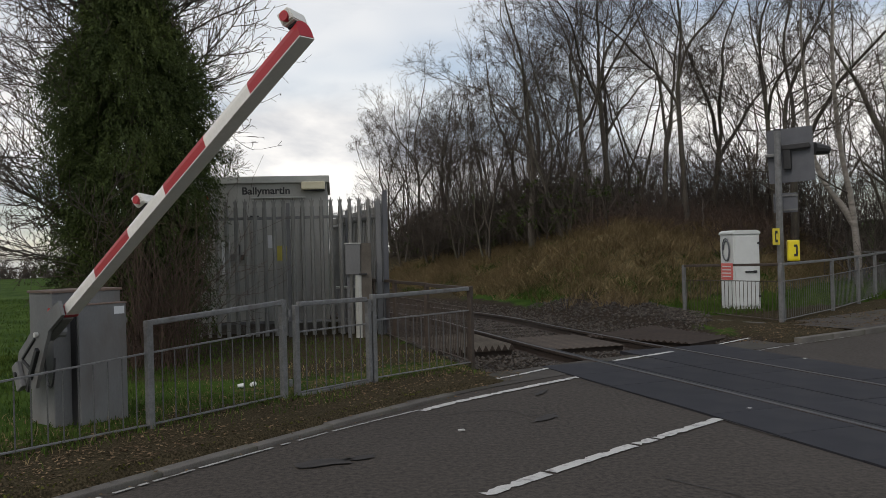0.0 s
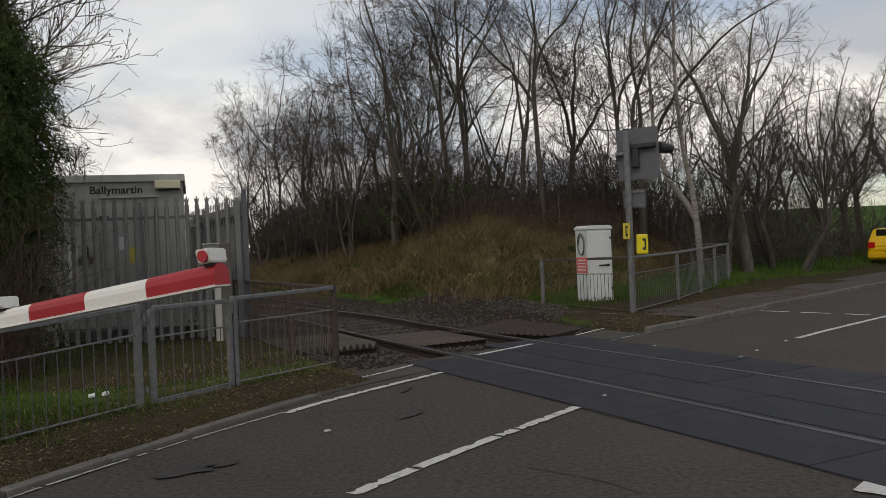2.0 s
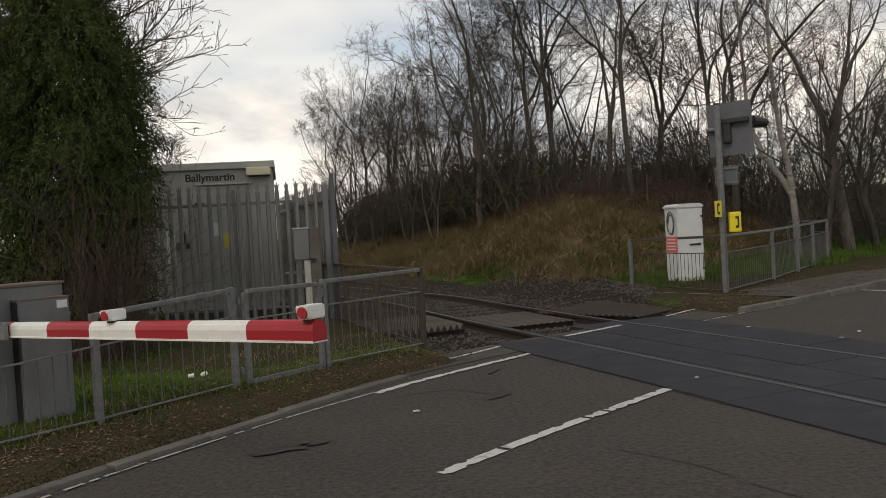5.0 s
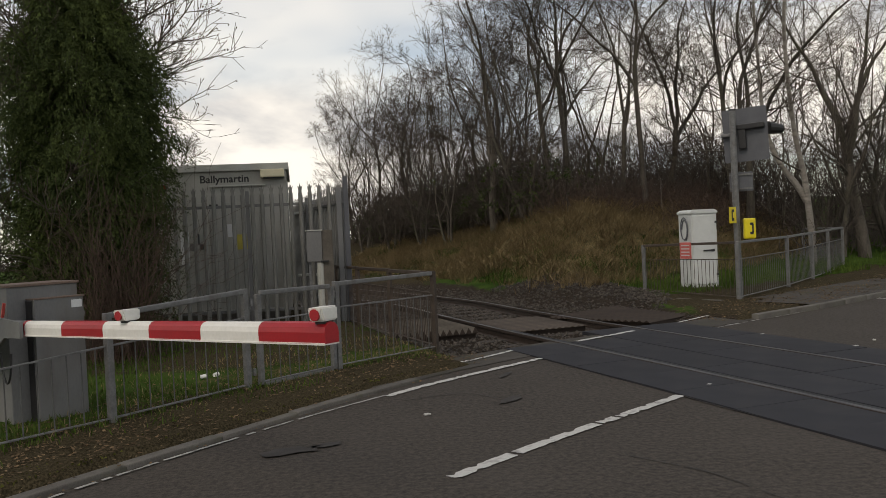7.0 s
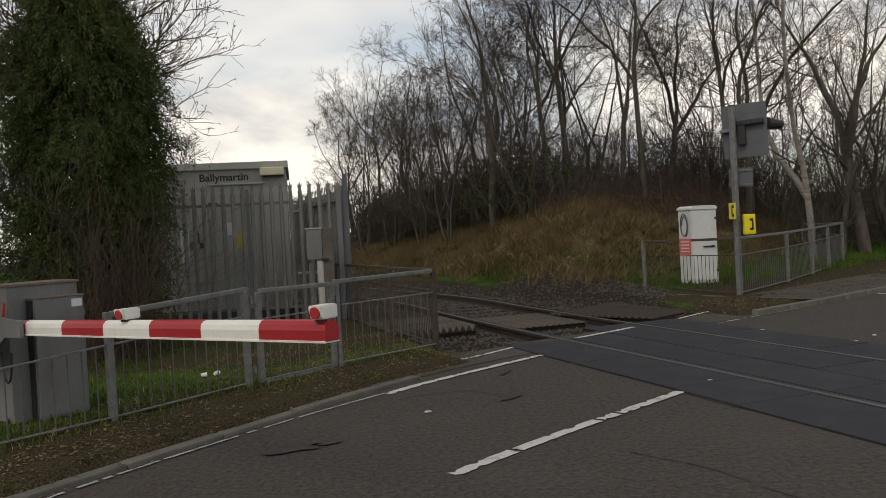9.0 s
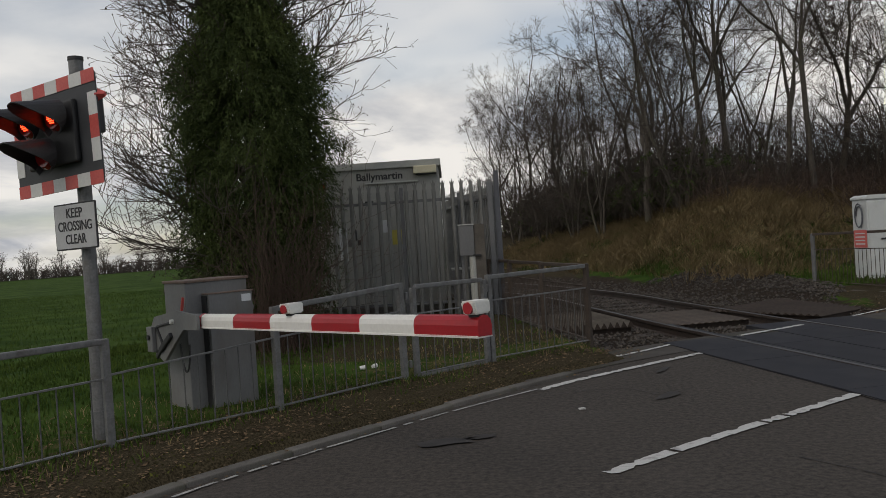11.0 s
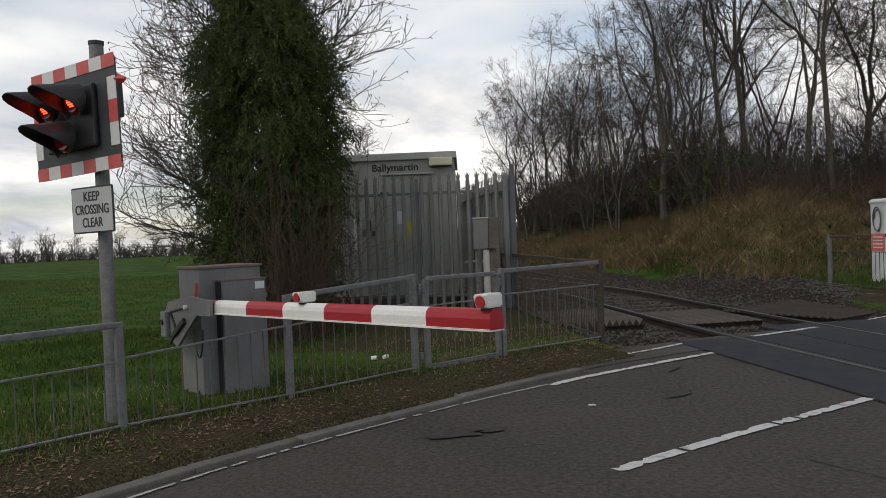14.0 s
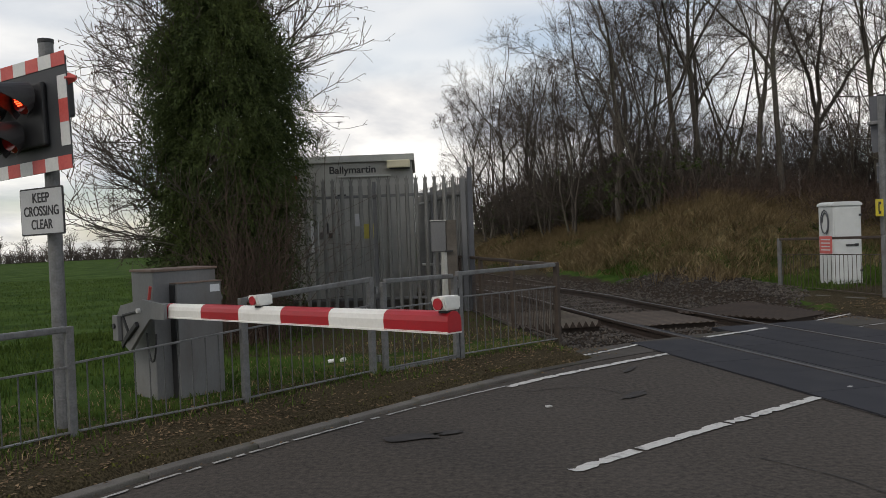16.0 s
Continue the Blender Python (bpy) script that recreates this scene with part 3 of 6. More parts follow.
def markings():
    marking("centre_line", [(0.16, 5.30), (0.9, 6.08), (1.75, 6.9), (2.54, 7.66)], 0.105, M_LINE, "worn white centre line on the road", 2, broken=0.05)
    marking("edge_line", [(-3.68, 2.6), (-2.77, 4.6), (-2.21, 5.66), (-1.19, 7.17), (-0.38, 8.19)], 0.036, M_LINE_OLD, "flaking white line beside the kerb", 3, broken=0.07)
    marking("edge_line", [(-0.35, 8.15), (0.06, 8.65), (0.95, 9.56), (1.8, 10.36)], 0.10, M_LINE, "white edge line before the rails", 4, broken=0.02)
    marking("edge_line", [(0.2, 9.77), (0.8, 10.35), (1.22, 10.84), (1.4, 10.9), (1.75, 11.06)], 0.07, M_LINE, "white line on the footway before the rails", 5, 0.014)
    marking("edge_line", [(2.12, 11.3), (2.6, 11.68), (3.12, 12.12)], 0.09, M_LINE, "white line between the rails", 6, 0.022)
    marking("edge_line", [(3.55, 12.47), (4.1, 12.98), (4.79, 13.68)], 0.06, M_LINE, "white line beyond the rails", 7, 0.016)
    marking("edge_line", [(4.35, 12.1), (5.2, 12.75), (6.1, 13.4), (8.6, 15.35)], 0.06, M_LINE_OLD, "broken white line beside the far kerb", 8, broken=0.5)
    for k, (a, b) in enumerate((((8.45, 15.13), (8.74, 14.63)), ((8.86, 14.4), (9.14, 13.93)), ((9.28, 13.7), (9.48, 13.31)), ((9.62, 13.1), (9.85, 12.65)))):
        marking("dash_line", [a, b], 0.12, M_LINE, "short white dash across the far lane", 9 + k)
    marking("centre_line", [(6.69, 11.01), (7.87, 11.85), (9.39, 12.88), (11.5, 14.3)], 0.10, M_LINE, "white centre line beyond the crossing", 14)
    marking("stop_line", [(3.17, 4.6), (3.42, 4.3), (4.3, 3.3)], 0.34, M_LINE, "broken white stop line before the rails", 15, broken=0.08)
    for k, pts in enumerate((((1.2, 9.9), (1.86, 9.0), (2.2, 7.9), (2.48, 6.9), (2.95, 5.7)), ((1.35, 5.6), (1.75, 5.1), (1.95, 4.6), (2.3, 4.0)), ((-0.2, 7.9), (0.4, 8.1), (0.7, 7.75)))):
        marking("road_crack", list(pts), 0.014, M_PATCH, "dark crack in the asphalt", 30 + k, 0.008, broken=0.08)
    rnd = random.Random(8)
    for x, y in ((5.12, 9.68), (5.57, 10.09), (6.4, 10.8), (2.72, 7.84), (0.03, 7.2), (4.6, 11.1)):
        bm = box((0, 0, 0), (0.055, 0.04, 0.014), 0.005)
        single("road_stud", bm, M_LINE, "small pale stud set in the asphalt", "road stud", pose(x, y, 0.012, 0, 0, rnd.uniform(20, 60)), "studs on the road")
    for x, y, w, l, a in ((0.8, 7.65, 0.5, 0.16, 60), (-1.0, 6.2, 0.5, 0.26, 18), (-0.75, 6.32, 0.3, 0.12, 30), (0.9, 9.0, 0.5, 0.09, 70)):
        v, f = [(0, 0, 0)], []
        for k in range(16):
            r = 0.5 * rnd.uniform(0.6, 1.1)
            v.append((w * r * math.cos(k * 0.3927), l * r * math.sin(k * 0.3927), 0))
            f.append((0, k + 1, (k + 1) % 16 + 1))
        ob = tagged(new("tar_patch", raw_mesh("tar_patch", v, f, [M_PATCH])), "dark oily patch on the asphalt", "tar patch", kind="structure")
        ob.matrix_basis = pose(x, y, 0.0115, 0, 0, a)


def at_station(line, d):
    seg = np.linalg.norm(np.diff(line, axis=0), axis=1)
    s = np.concatenate([[0], np.cumsum(seg)])
    x, y = np.interp(d, s, line[:, 0]), np.interp(d, s, line[:, 1])
    xa, ya = np.interp(d + 0.1, s, line[:, 0]), np.interp(d + 0.1, s, line[:, 1])
    return x, y, math.degrees(math.atan2(ya - y, xa - x)), s[-1]


def railway():
    track = thing("railway_track", "single railway track with rusty rails on timber sleepers", "railway track", kind="structure")
    prof = [(-0.035, 0.0), (0.035, 0.0), (0.037, -0.035), (0.012, -0.05), (0.012, -0.125), (0.07, -0.14), (0.07, -0.155), (-0.07, -0.155), (-0.07, -0.14), (-0.012, -0.125), (-0.012, -0.05), (-0.037, -0.035)]
    for line in (NEAR_RAIL, FAR_RAIL):
        path = [(x, y, 0.016) for x, y in line]
        part("rail", sweep(prof, path), M_RAIL, track)
        # no groove is cut: a black strip paints its shade beside the rail
        part("flangeway", sweep([(0.036, -0.012), (0.115, -0.012), (0.115, -0.006), (0.036, -0.006)] if line is NEAR_RAIL else [(-0.115, -0.012), (-0.036, -0.012), (-0.036, -0.006), (-0.115, -0.006)], [p for p in path if -3 < p[1] < 13]), M_BLACK, track, "black strip for the shaded groove beside the rail")
        part("rail_head", sweep([(-0.027, 0.0), (0.027, 0.0), (0.024, 0.0035), (-0.024, 0.0035)], path), M_SHINE, track, "polished running surface")
    bm = box((0, 0, 0), (2.55, 0.25, 0.13), 0.012)
    me = mesh_of(bm, "sleeper", M_TIMBER)
    rnd = random.Random(5)
    total = at_station(TRACK, 0)[3]
    for d in np.arange(0, total, 0.68):
        x, y, a, _ = at_station(TRACK, d)
        dl = float(left_of(EDGE, np.array([x]), np.array([y]))[0])
        if 1.15 < dl < 30 or -22 < dl < -ROAD_W - 0.6:
            part("sleeper", me, None, track, m=pose(x, y, -0.185, 0, 0, a - 90 + rnd.uniform(-1, 1)))


def deck():
    """Dark rubber panels that carry the road over the rails."""
    d = thing("crossing_deck", "dark ribbed rubber panels laid beside and between the rails", "crossing deck", kind="structure")
    rnd = random.Random(9)
    total = at_station(NEAR_RAIL, 0)[3]
    strips = (("o", -0.86, -0.05, 0.9), ("i", 0.115, 0.80, 0.9), ("i", 0.815, 1.60, 0.9), ("o", 1.72, 2.5, 0.9))
    for k, a, b, length in strips:
        me_w = b - a
        bm = box((0, 0, 0), (length - 0.002, me_w - 0.004, 0.05), 0.002)
        me = mesh_of(bm, "deck_panel", M_DECK)
        for s in np.arange(0, total, length):
            x, y, ang, _ = at_station(NEAR_RAIL, s)
            c, sn = math.cos(radians(ang)), math.sin(radians(ang))
            px, py = x + sn * (a + b) / 2, y - c * (a + b) / 2
            dl = float(left_of(EDGE, np.array([px]), np.array([py]))[0])
            if -ROAD_W - 0.9 < dl < 0.62:
                part("deck_panel", me, None, d, m=pose(px, py, -0.009 + rnd.uniform(-0.002, 0.002), 0, 0, ang))


def trespass_guards():
    """Rows of three-cornered timbers that are hard to walk on."""
    def arris(length, w, hgt):
        bm = bmesh.new()
        pts = [(-w / 2, 0), (w / 2, 0), (0, hgt)]
        a = [bm.verts.new((-length / 2, y, z)) for y, z in pts]
        b = [bm.verts.new((length / 2, y, z)) for y, z in pts]
        bm.faces.new(a[::-1]).material_index = 1
        bm.faces.new(b).material_index = 1
        for i in range(3):
            bm.faces.new((a[i], a[(i + 1) % 3], b[(i + 1) % 3], b[i]))
        return bm

    def guard(name, x, y, a, rows, length, w, hgt, mat, label, z, ends=None):
        g = thing(name, label, "trespass guard", pose(x, y, z, 0, 0, a))
        # a separate end colour darkens the end faces as if shaded
        me = mesh_of(arris(length, w, hgt), "arris_rail", [mat, ends or mat])
        # dark frame colour holds the shade under the timbers
        part("base_frame", box((0, (rows - 1) * w / 2, -0.1), (length - 0.12, rows * w - 0.04, 0.196)), M_ARRIS_DARK, g)
        for k in range(rows):
            part("arris_rail", me, None, g, m=pose(0, k * w, 0))
    # pale timbers with shade painted on their ends
    guard("trespass_guard", 0.58, 14.15, 107, 14, 2.0, 0.106, 0.10, M_ARRIS, "pale weathered timber spikes beside the rail", -0.03, M_ARRIS_DARK)
    guard("trespass_guard", 2.40, 14.38, 107, 11, 1.9, 0.115, 0.022, M_ARRIS_MID, "brown weathered timber guard between the rails", -0.035)
    guard("trespass_guard", 4.71, 14.34, 43, 16, 2.9, 0.13, 0.035, M_ARRIS_DARK, "brown timber trespass guard behind the far footway", -0.02)
    single("concrete_edging", box((0, 0, 0), (1.9, 0.14, 0.2), 0.01), M_KERB, "pale concrete edging behind the timber guard", "edging", pose(5.09, 16.07, 0.0, 0, 0, -57))


def scatter_stones():
    rnd = np.random.RandomState(4)
    n = 26000
    x, y = rnd.uniform(-5, 6.5, n), rnd.uniform(10.5, 27, n)
    dt, dl = -left_of(TRACK, x, y), left_of(EDGE, x, y)
    keep = ((np.abs(dt) < 2.5) & (dl > 0.75)) | ((np.hypot((x - 2.6) / 2.6, (y - 18.0) / 4.2) < 1) & (dt > 0) & (dl > 1))
    keep &= ~((np.abs(np.abs(dt) - GAUGE / 2) < 0.1))
    x, y = x[keep], y[keep]
    z = ground_height(x, y)
    base = np.array([(1, 0, 0), (-1, 0, 0), (0, 1, 0), (0, -1, 0), (0, 0, 1), (0, 0, -1)], float)
    tri = np.array([(0, 2, 4), (2, 1, 4), (1, 3, 4), (3, 0, 4), (2, 0, 5), (1, 2, 5), (3, 1, 5), (0, 3, 5)])
    m = len(x)
    s = rnd.uniform(0.018, 0.042, (m, 1, 1)) * rnd.uniform(0.6, 1.25, (m, 6, 1))
    v = base[None] * s
    a = rnd.uniform(0, 6.28, m)
    c, sn = np.cos(a)[:, None], np.sin(a)[:, None]
    v = np.stack([v[..., 0] * c - v[..., 1] * sn, v[..., 0] * sn + v[..., 1] * c, v[..., 2] * 0.8], -1)
    v += np.stack([x, y, z + 0.012], -1)[:, None]
    f = (tri[None] + 6 * np.arange(m)[:, None, None]).reshape(-1, 3)
    tagged(new("ballast", raw_mesh("ballast", v.reshape(-1, 3), f, [M_STONE])), "loose dark grey ballast stones beside the track", "ballast", kind="stuff")


# ---------------------------------------------------------------- guard rails
def bar_mesh(hgt, r=0.006, mat=None, name="bar"):
    return mesh_of(rod((0, 0, 0), (0, 0, hgt), r, 5), name, mat or M_GALV)


BARS = {}


def rail_panel(fence, a, b, za, zb, ta, tb, ma, mb, mat, top=True, bottom=True, bars=True, gap=0.125, inset=0.03, heavy=0.028):
    """One panel between two posts: a: foot place; z: foot height; t: top rail; m: mid rail under which the bars stand."""
    a, b = Vector((*a, 0)), Vector((*b, 0))
    u = (b - a).normalized()

    def at(s, z0, z1):
        p = a + (b - a) * s
        return Vector((p.x, p.y, z0 + (z1 - z0) * s))

    def beam(z0, z1, w, hgt, name):
        p, q = at(0, z0, z1) + u * inset, at(1, z0, z1) - u * inset
        m = Matrix.Translation((p + q) / 2) @ (q - p).to_track_quat("X", "Z").to_matrix().to_4x4()
        part(name, box((0, 0, 0), ((q - p).length, w, hgt), min(w, hgt) * 0.2), mat, fence, m=m)
    if top:
        beam(ta, tb, 0.05, 0.05, "top_rail")
    beam(ma, mb, 0.022, 0.016, "mid_rail")
    if bottom:
        beam(za + 0.06, zb + 0.06, 0.04, 0.012, "bottom_rail")
    if bars:
        n = int((b - a).length / gap)
        for k in range(1, n):
            s = k / n
            z0 = za + (zb - za) * s + 0.06
            hgt = ma + (mb - ma) * s - z0
            key = (round(hgt, 2), mat.name)
            # bars of galvanised panels get the steel with shade painted in
            if key not in BARS:
                BARS[key] = bar_mesh(key[0], 0.0062, M_BAR if mat is M_GALV else mat)
            p = at(s, 0, 0)
            part("bar", BARS[key], None, fence, m=pose(p.x, p.y, z0))


def fence_post(fence, x, y, z0, z1, mat, size=0.06, a=38):
    part("post", box((0, 0, (z1 - z0) / 2), (size, size, z1 - z0), 0.006), mat, fence, m=pose(x, y, z0, 0, 0, 90 - a))


def guard_rails():
    P = {"far_left": (-4.62, 4.3), "light": (-3.6, 6.02), "one": (-2.66, 7.23), "hinge": (-1.73, 8.63), "latch": (-0.94, 9.61), "corner": (0.2, 10.86)}
    f = thing("guard_rail", "galvanised steel guard rail with thin vertical bars", "fence", group="roadside guard rails")
    fence_post(f, *P["far_left"], 0.0, 0.93, M_GALV)
    fence_post(f, *P["light"], 0.0, 0.93, M_GALV)
    rail_panel(f, (-6.2, 1.4), P["far_left"], 0.06, 0.06, 0.93, 0.91, 0.60, 0.60, M_GALV)
    rail_panel(f, P["far_left"], P["light"], 0.06, 0.06, 0.91, 0.91, 0.60, 0.62, M_GALV)
    rail_panel(f, P["light"], P["one"], 0.06, 0.06, 0, 0, 0.645, 0.74, M_GALV, top=False)
    f2 = thing("guard_rail", "galvanised guard rail sloping up towards the gate", "fence", group="roadside guard rails")
    fence_post(f2, *P["one"], 0.0, 1.02, M_GALV)
    hx, hy = -1.77, 8.57
    fence_post(f2, hx, hy, 0.0, 1.10, M_GALV)
    rail_panel(f2, P["one"], (hx, hy), 0.06, 0.06, 1.0, 1.07, 0.74, 0.80, M_GALV)
    g = thing("pedestrian_gate", "closed galvanised pedestrian gate with vertical bars", "gate")
    ga, gb = (-1.66, 8.71), (-0.99, 9.55)
    for p in (ga, gb):
        part("gate_stile", box((0, 0, 0.52), (0.055, 0.055, 0.94), 0.006), M_GALV, g, m=pose(*p, 0.04, 0, 0, 52))
    rail_panel(g, ga, gb, 0.06, 0.06, 1.04, 1.03, 0.75, 0.75, M_GALV)
    m = Matrix.Translation(((ga[0] + gb[0]) / 2, (ga[1] + gb[1]) / 2, 0.085)) @ pose(0, 0, 0, 0, 0, 52)
    part("bottom_beam", box((0, 0, 0), (1.02, 0.05, 0.05), 0.006), M_GALV, g, m=m)
    for z in (0.2, 0.92):
        part("hinge", rod((-1.715, 8.64, z), (-1.715, 8.64, z + 0.07), 0.022, 8), M_GALV, g)
    part("latch", box((-0.975, 9.57, 0.93), (0.07, 0.05, 0.09), 0.008), M_GALV, g)
    f3 = thing("guard_rail", "guard rail beside the gate, rusty where it turns along the track", "fence", group="roadside guard rails")
    fence_post(f3, *P["latch"], 0.0, 1.08, M_GALV)
    fence_post(f3, *P["corner"], 0.0, 1.09, M_RUSTY_OR_SHADE)
    rail_panel(f3, P["latch"], P["corner"], 0.06, 0.05, 1.05, 1.06, 0.78, 0.78, M_GALV)
    back = [(0.2, 10.86), (-0.42, 12.65), (-1.02, 14.35), (-1.5, 15.7)]
    for a, b in zip(back, back[1:]):
        fence_post(f3, *b, 0.0, 1.08, M_RUSTY_OR_SHADE)
        rail_panel(f3, a, b, 0.06, 0.06, 1.06, 1.05, 0.80, 0.80, M_RUSTY_OR_SHADE, gap=0.07)
    f4 = thing("guard_rail", "grey guard rail round the cabinet beyond the crossing", "fence", group="roadside guard rails")
    far = [(5.0, 18.27), (5.93, 15.29), (7.88, 17.56), (9.38, 19.57), (10.59, 21.2), (11.86, 22.92), (11.5, 24.5)]
    tops = [1.12, 1.17, 1.18, 1.2, 1.22, 1.24, 1.24]
    for (x, y), t in zip(far, tops):
        fence_post(f4, x, y, 0.0, t, M_RUSTY_OR_SHADE if y == 18.3 else M_GALV, 0.07)
    for i in range(len(far) - 1):
        # the first panel lies in shade, painted with the darker steel
        rail_panel(f4, far[i], far[i + 1], 0.08, 0.08, tops[i] - 0.02, tops[i + 1] - 0.02, tops[i] - 0.33, tops[i + 1] - 0.33, M_RUSTY_OR_SHADE if i == 0 else M_GALV, gap=0.12)
    n = thing("fence_notice", "faded red notice with rows of pale writing on the guard rail", "sign", pose(5.43, 16.72, 1.0, 0, 0, -72))
    part("panel", box((0, 0, 0), (0.36, 0.012, 0.33), 0.004), M_PINK, n)
    for k in range(4):
        part("writing_bar", box((0, -0.0085, 0.1 - k * 0.065), (0.27, 0.003, 0.022)), M_WHITE_DULL, n)


# ---------------------------------------------------------------- barrier
PIVOT = (-3.5, 7.2, 0.94)
TURN = -38.0


def barrier():
    b = thing("level_crossing_barrier", "grey road barrier machine with a red and white boom", "barrier", pose(PIVOT[0], PIVOT[1], 0.0, 0, 0, TURN))
    # local x runs along the boom to the road, local y along the road
    inv = pose(PIVOT[0], PIVOT[1], 0.0, 0, 0, TURN).inverted()
    k = inv @ Vector((-3.56, 7.37, 0.05))
    w, d, top = 0.43, 0.65, 1.27
    cx, cy = k.x - w / 2, k.y + d / 2
    part("cabinet", box((cx, cy, top / 2), (w, d, top), 0.008), M_BOX, b)
    part("lid", box((cx, cy, top + 0.012), (w + 0.03, d + 0.03, 0.024), 0.006), M_BOX_RUST, b, "lid with rusty edges")
    door = part("cabinet_door", box((k.x + 0.065, k.y + 0.40, 0.60), (0.13, 0.46, 1.10), 0.008), M_BOX, b)
    # thin black box draws the shadow along the door's edge
    part("door_gap_shadow", box((k.x + 0.05, k.y + 0.163, 0.60), (0.09, 0.01, 1.08)), M_BLACK, door, "black strip for the shadow beside the door")
    part("door_label", box((k.x + 0.1325, k.y + 0.56, 1.09), (0.004, 0.10, 0.07)), M_SIGN, door, "small white label")
    part("door_cap", box((k.x + 0.065, k.y + 0.40, 1.156), (0.145, 0.475, 0.012), 0.003), M_BOX_RUST, door, "rusty edge")
    part("conduit_knob", rod((k.x - 0.02, k.y + d + 0.0, 0.98), (k.x - 0.02, k.y + d + 0.06, 0.98), 0.035, 10), M_BOX, b)
    part("foot_plinth", box((cx, cy, 0.01), (w + 0.08, d + 0.08, 0.1), 0.01), M_KERB, b)
    part("shaft", rod((0, -0.03, PIVOT[2]), (0, k.y + 0.03, PIVOT[2]), 0.05, 12), M_BOX, b)
    # the boom turns about the shaft: its own space has x along the boom
    L = 4.07
    prof = [(-0.065, -0.072), (0.065, -0.072), (0.065, -0.060), (0.058, -0.056), (0.060, 0.010), (0.052, 0.045), (0.030, 0.068), (0.0, 0.076), (-0.030, 0.068), (-0.052, 0.045), (-0.060, 0.010), (-0.058, -0.056), (-0.065, -0.060)]
    prof = [(s * 0.82, u * 0.82) for s, u in prof]
    start = 0.46

    def length_of(x0, x1, grow=0.0, part_of=None):
        bm = bmesh.new()
        pr = [(s * (1 + grow), u * (1 + grow)) for s, u in (part_of or prof)]
        a = [bm.verts.new((x0, s, u)) for s, u in pr]
        c = [bm.verts.new((x1, s, u)) for s, u in pr]
        n = len(pr)
        bm.faces.new(a), bm.faces.new(c[::-1])
        for i in range(n):
            bm.faces.new((a[i], c[i], c[(i + 1) % n], a[(i + 1) % n]))
        bmesh.ops.recalc_face_normals(bm, faces=bm.faces[:])
        return bm
    boom = part("boom", length_of(start, L), M_WHITE, b, "white boom with red bands", pose(0, -0.0, PIVOT[2]))
    upper = prof[2:]
    edges = [start + (L - start) * k for k in (0.0, 0.178, 0.351, 0.52, 0.684, 0.844, 1.0)]
    for i in (1, 3, 5):
        part("red_band", length_of(edges[i], edges[i + 1] + (0.003 if i == 5 else 0), 0.03, upper), M_RED, boom, "red reflective band")
    part("root_band", length_of(start - 0.03, start + 0.012, 0.05), M_RED, boom, "dark red collar")
    part("boom_root", box((0.17, 0.0, 0.0), (0.44, 0.09, 0.12), 0.012), M_BOX, boom, "grey boom clamp")
    side = [(0.50, 0.06), (0.04, 0.10), (-0.48, 0.04), (-0.58, -0.06), (-0.52, -0.30), (-0.30, -0.38), (-0.02, -0.20), (0.20, -0.07), (0.50, -0.07)]
    part("counterweight_arm", plate(side, 0.03), M_BOX, boom, "grey counterweight plate", pose(0, -0.10, 0))

    def slot(x0, z0, x1, z1, w, deep, mat, label):
        ang = math.degrees(math.atan2(z1 - z0, x1 - x0))
        part("weight", box((0, 0, 0), (math.hypot(x1 - x0, z1 - z0), deep, w), 0.006), mat, boom, label, pose((x0 + x1) / 2, -0.105, (z0 + z1) / 2, 0, -ang, 0))
    slot(-0.06, -0.12, -0.34, -0.27, 0.05, 0.05, M_BLACK, "dark weight bar")
    slot(-0.08, -0.01, -0.42, -0.05, 0.022, 0.02, M_BLACK, "dark slot")
    slot(-0.42, -0.06, -0.30, -0.20, 0.03, 0.022, M_BLACK, "dark slot")
    slot(-0.30, -0.22, -0.46, -0.34, 0.045, 0.024, M_BLACK, "dark slot")
    part("end_block", box((-0.52, -0.125, -0.17), (0.13, 0.045, 0.24), 0.01), M_BOX, boom, "grey end weight")
    part("end_bolt", rod((-0.52, -0.165, -0.15), (-0.52, -0.145, -0.15), 0.025, 8), M_BLACK, boom)
    part("pivot_bolt", rod((-0.02, -0.13, 0.0), (-0.02, -0.095, 0.0), 0.022, 10), M_WHITE, boom, "pale bolt head")
    part("bolt", rod((0.16, -0.075, 0.01), (0.16, -0.04, 0.01), 0.016, 8), M_BLACK, boom)
    for x, z in ((2.0, 0.055), (L - 0.05, 0.055)):
        bm = bmesh.new()
        w2, h2, dd = 0.075, 0.12, 0.15
        # hooded lamp: the hood leans forward to traffic that comes up the road
        pts = [(-dd / 2, 0.02), (dd / 2, 0.02), (dd / 2, 0.135), (-dd / 2 - 0.025, 0.135)]
        a = [bm.verts.new((-w2, y, q)) for y, q in pts]
        c = [bm.verts.new((w2, y, q)) for y, q in pts]
        fs = [bm.faces.new(a), bm.faces.new(c[::-1])] + [bm.faces.new((a[i], c[i], c[(i + 1) % 4], a[(i + 1) % 4])) for i in range(4)]
        bmesh.ops.recalc_face_normals(bm, faces=fs)
        bmesh.ops.bevel(bm, geom=bm.edges[:], offset=0.012, segments=2, affect="EDGES")
        box((0, 0, 0.008), (0.11, 0.08, 0.024), bm=bm, mat=1)
        rod((0, -dd / 2 - 0.022, 0.078), (0, -dd / 2 + 0.02, 0.078), 0.05, 14, bm=bm, mat=2)
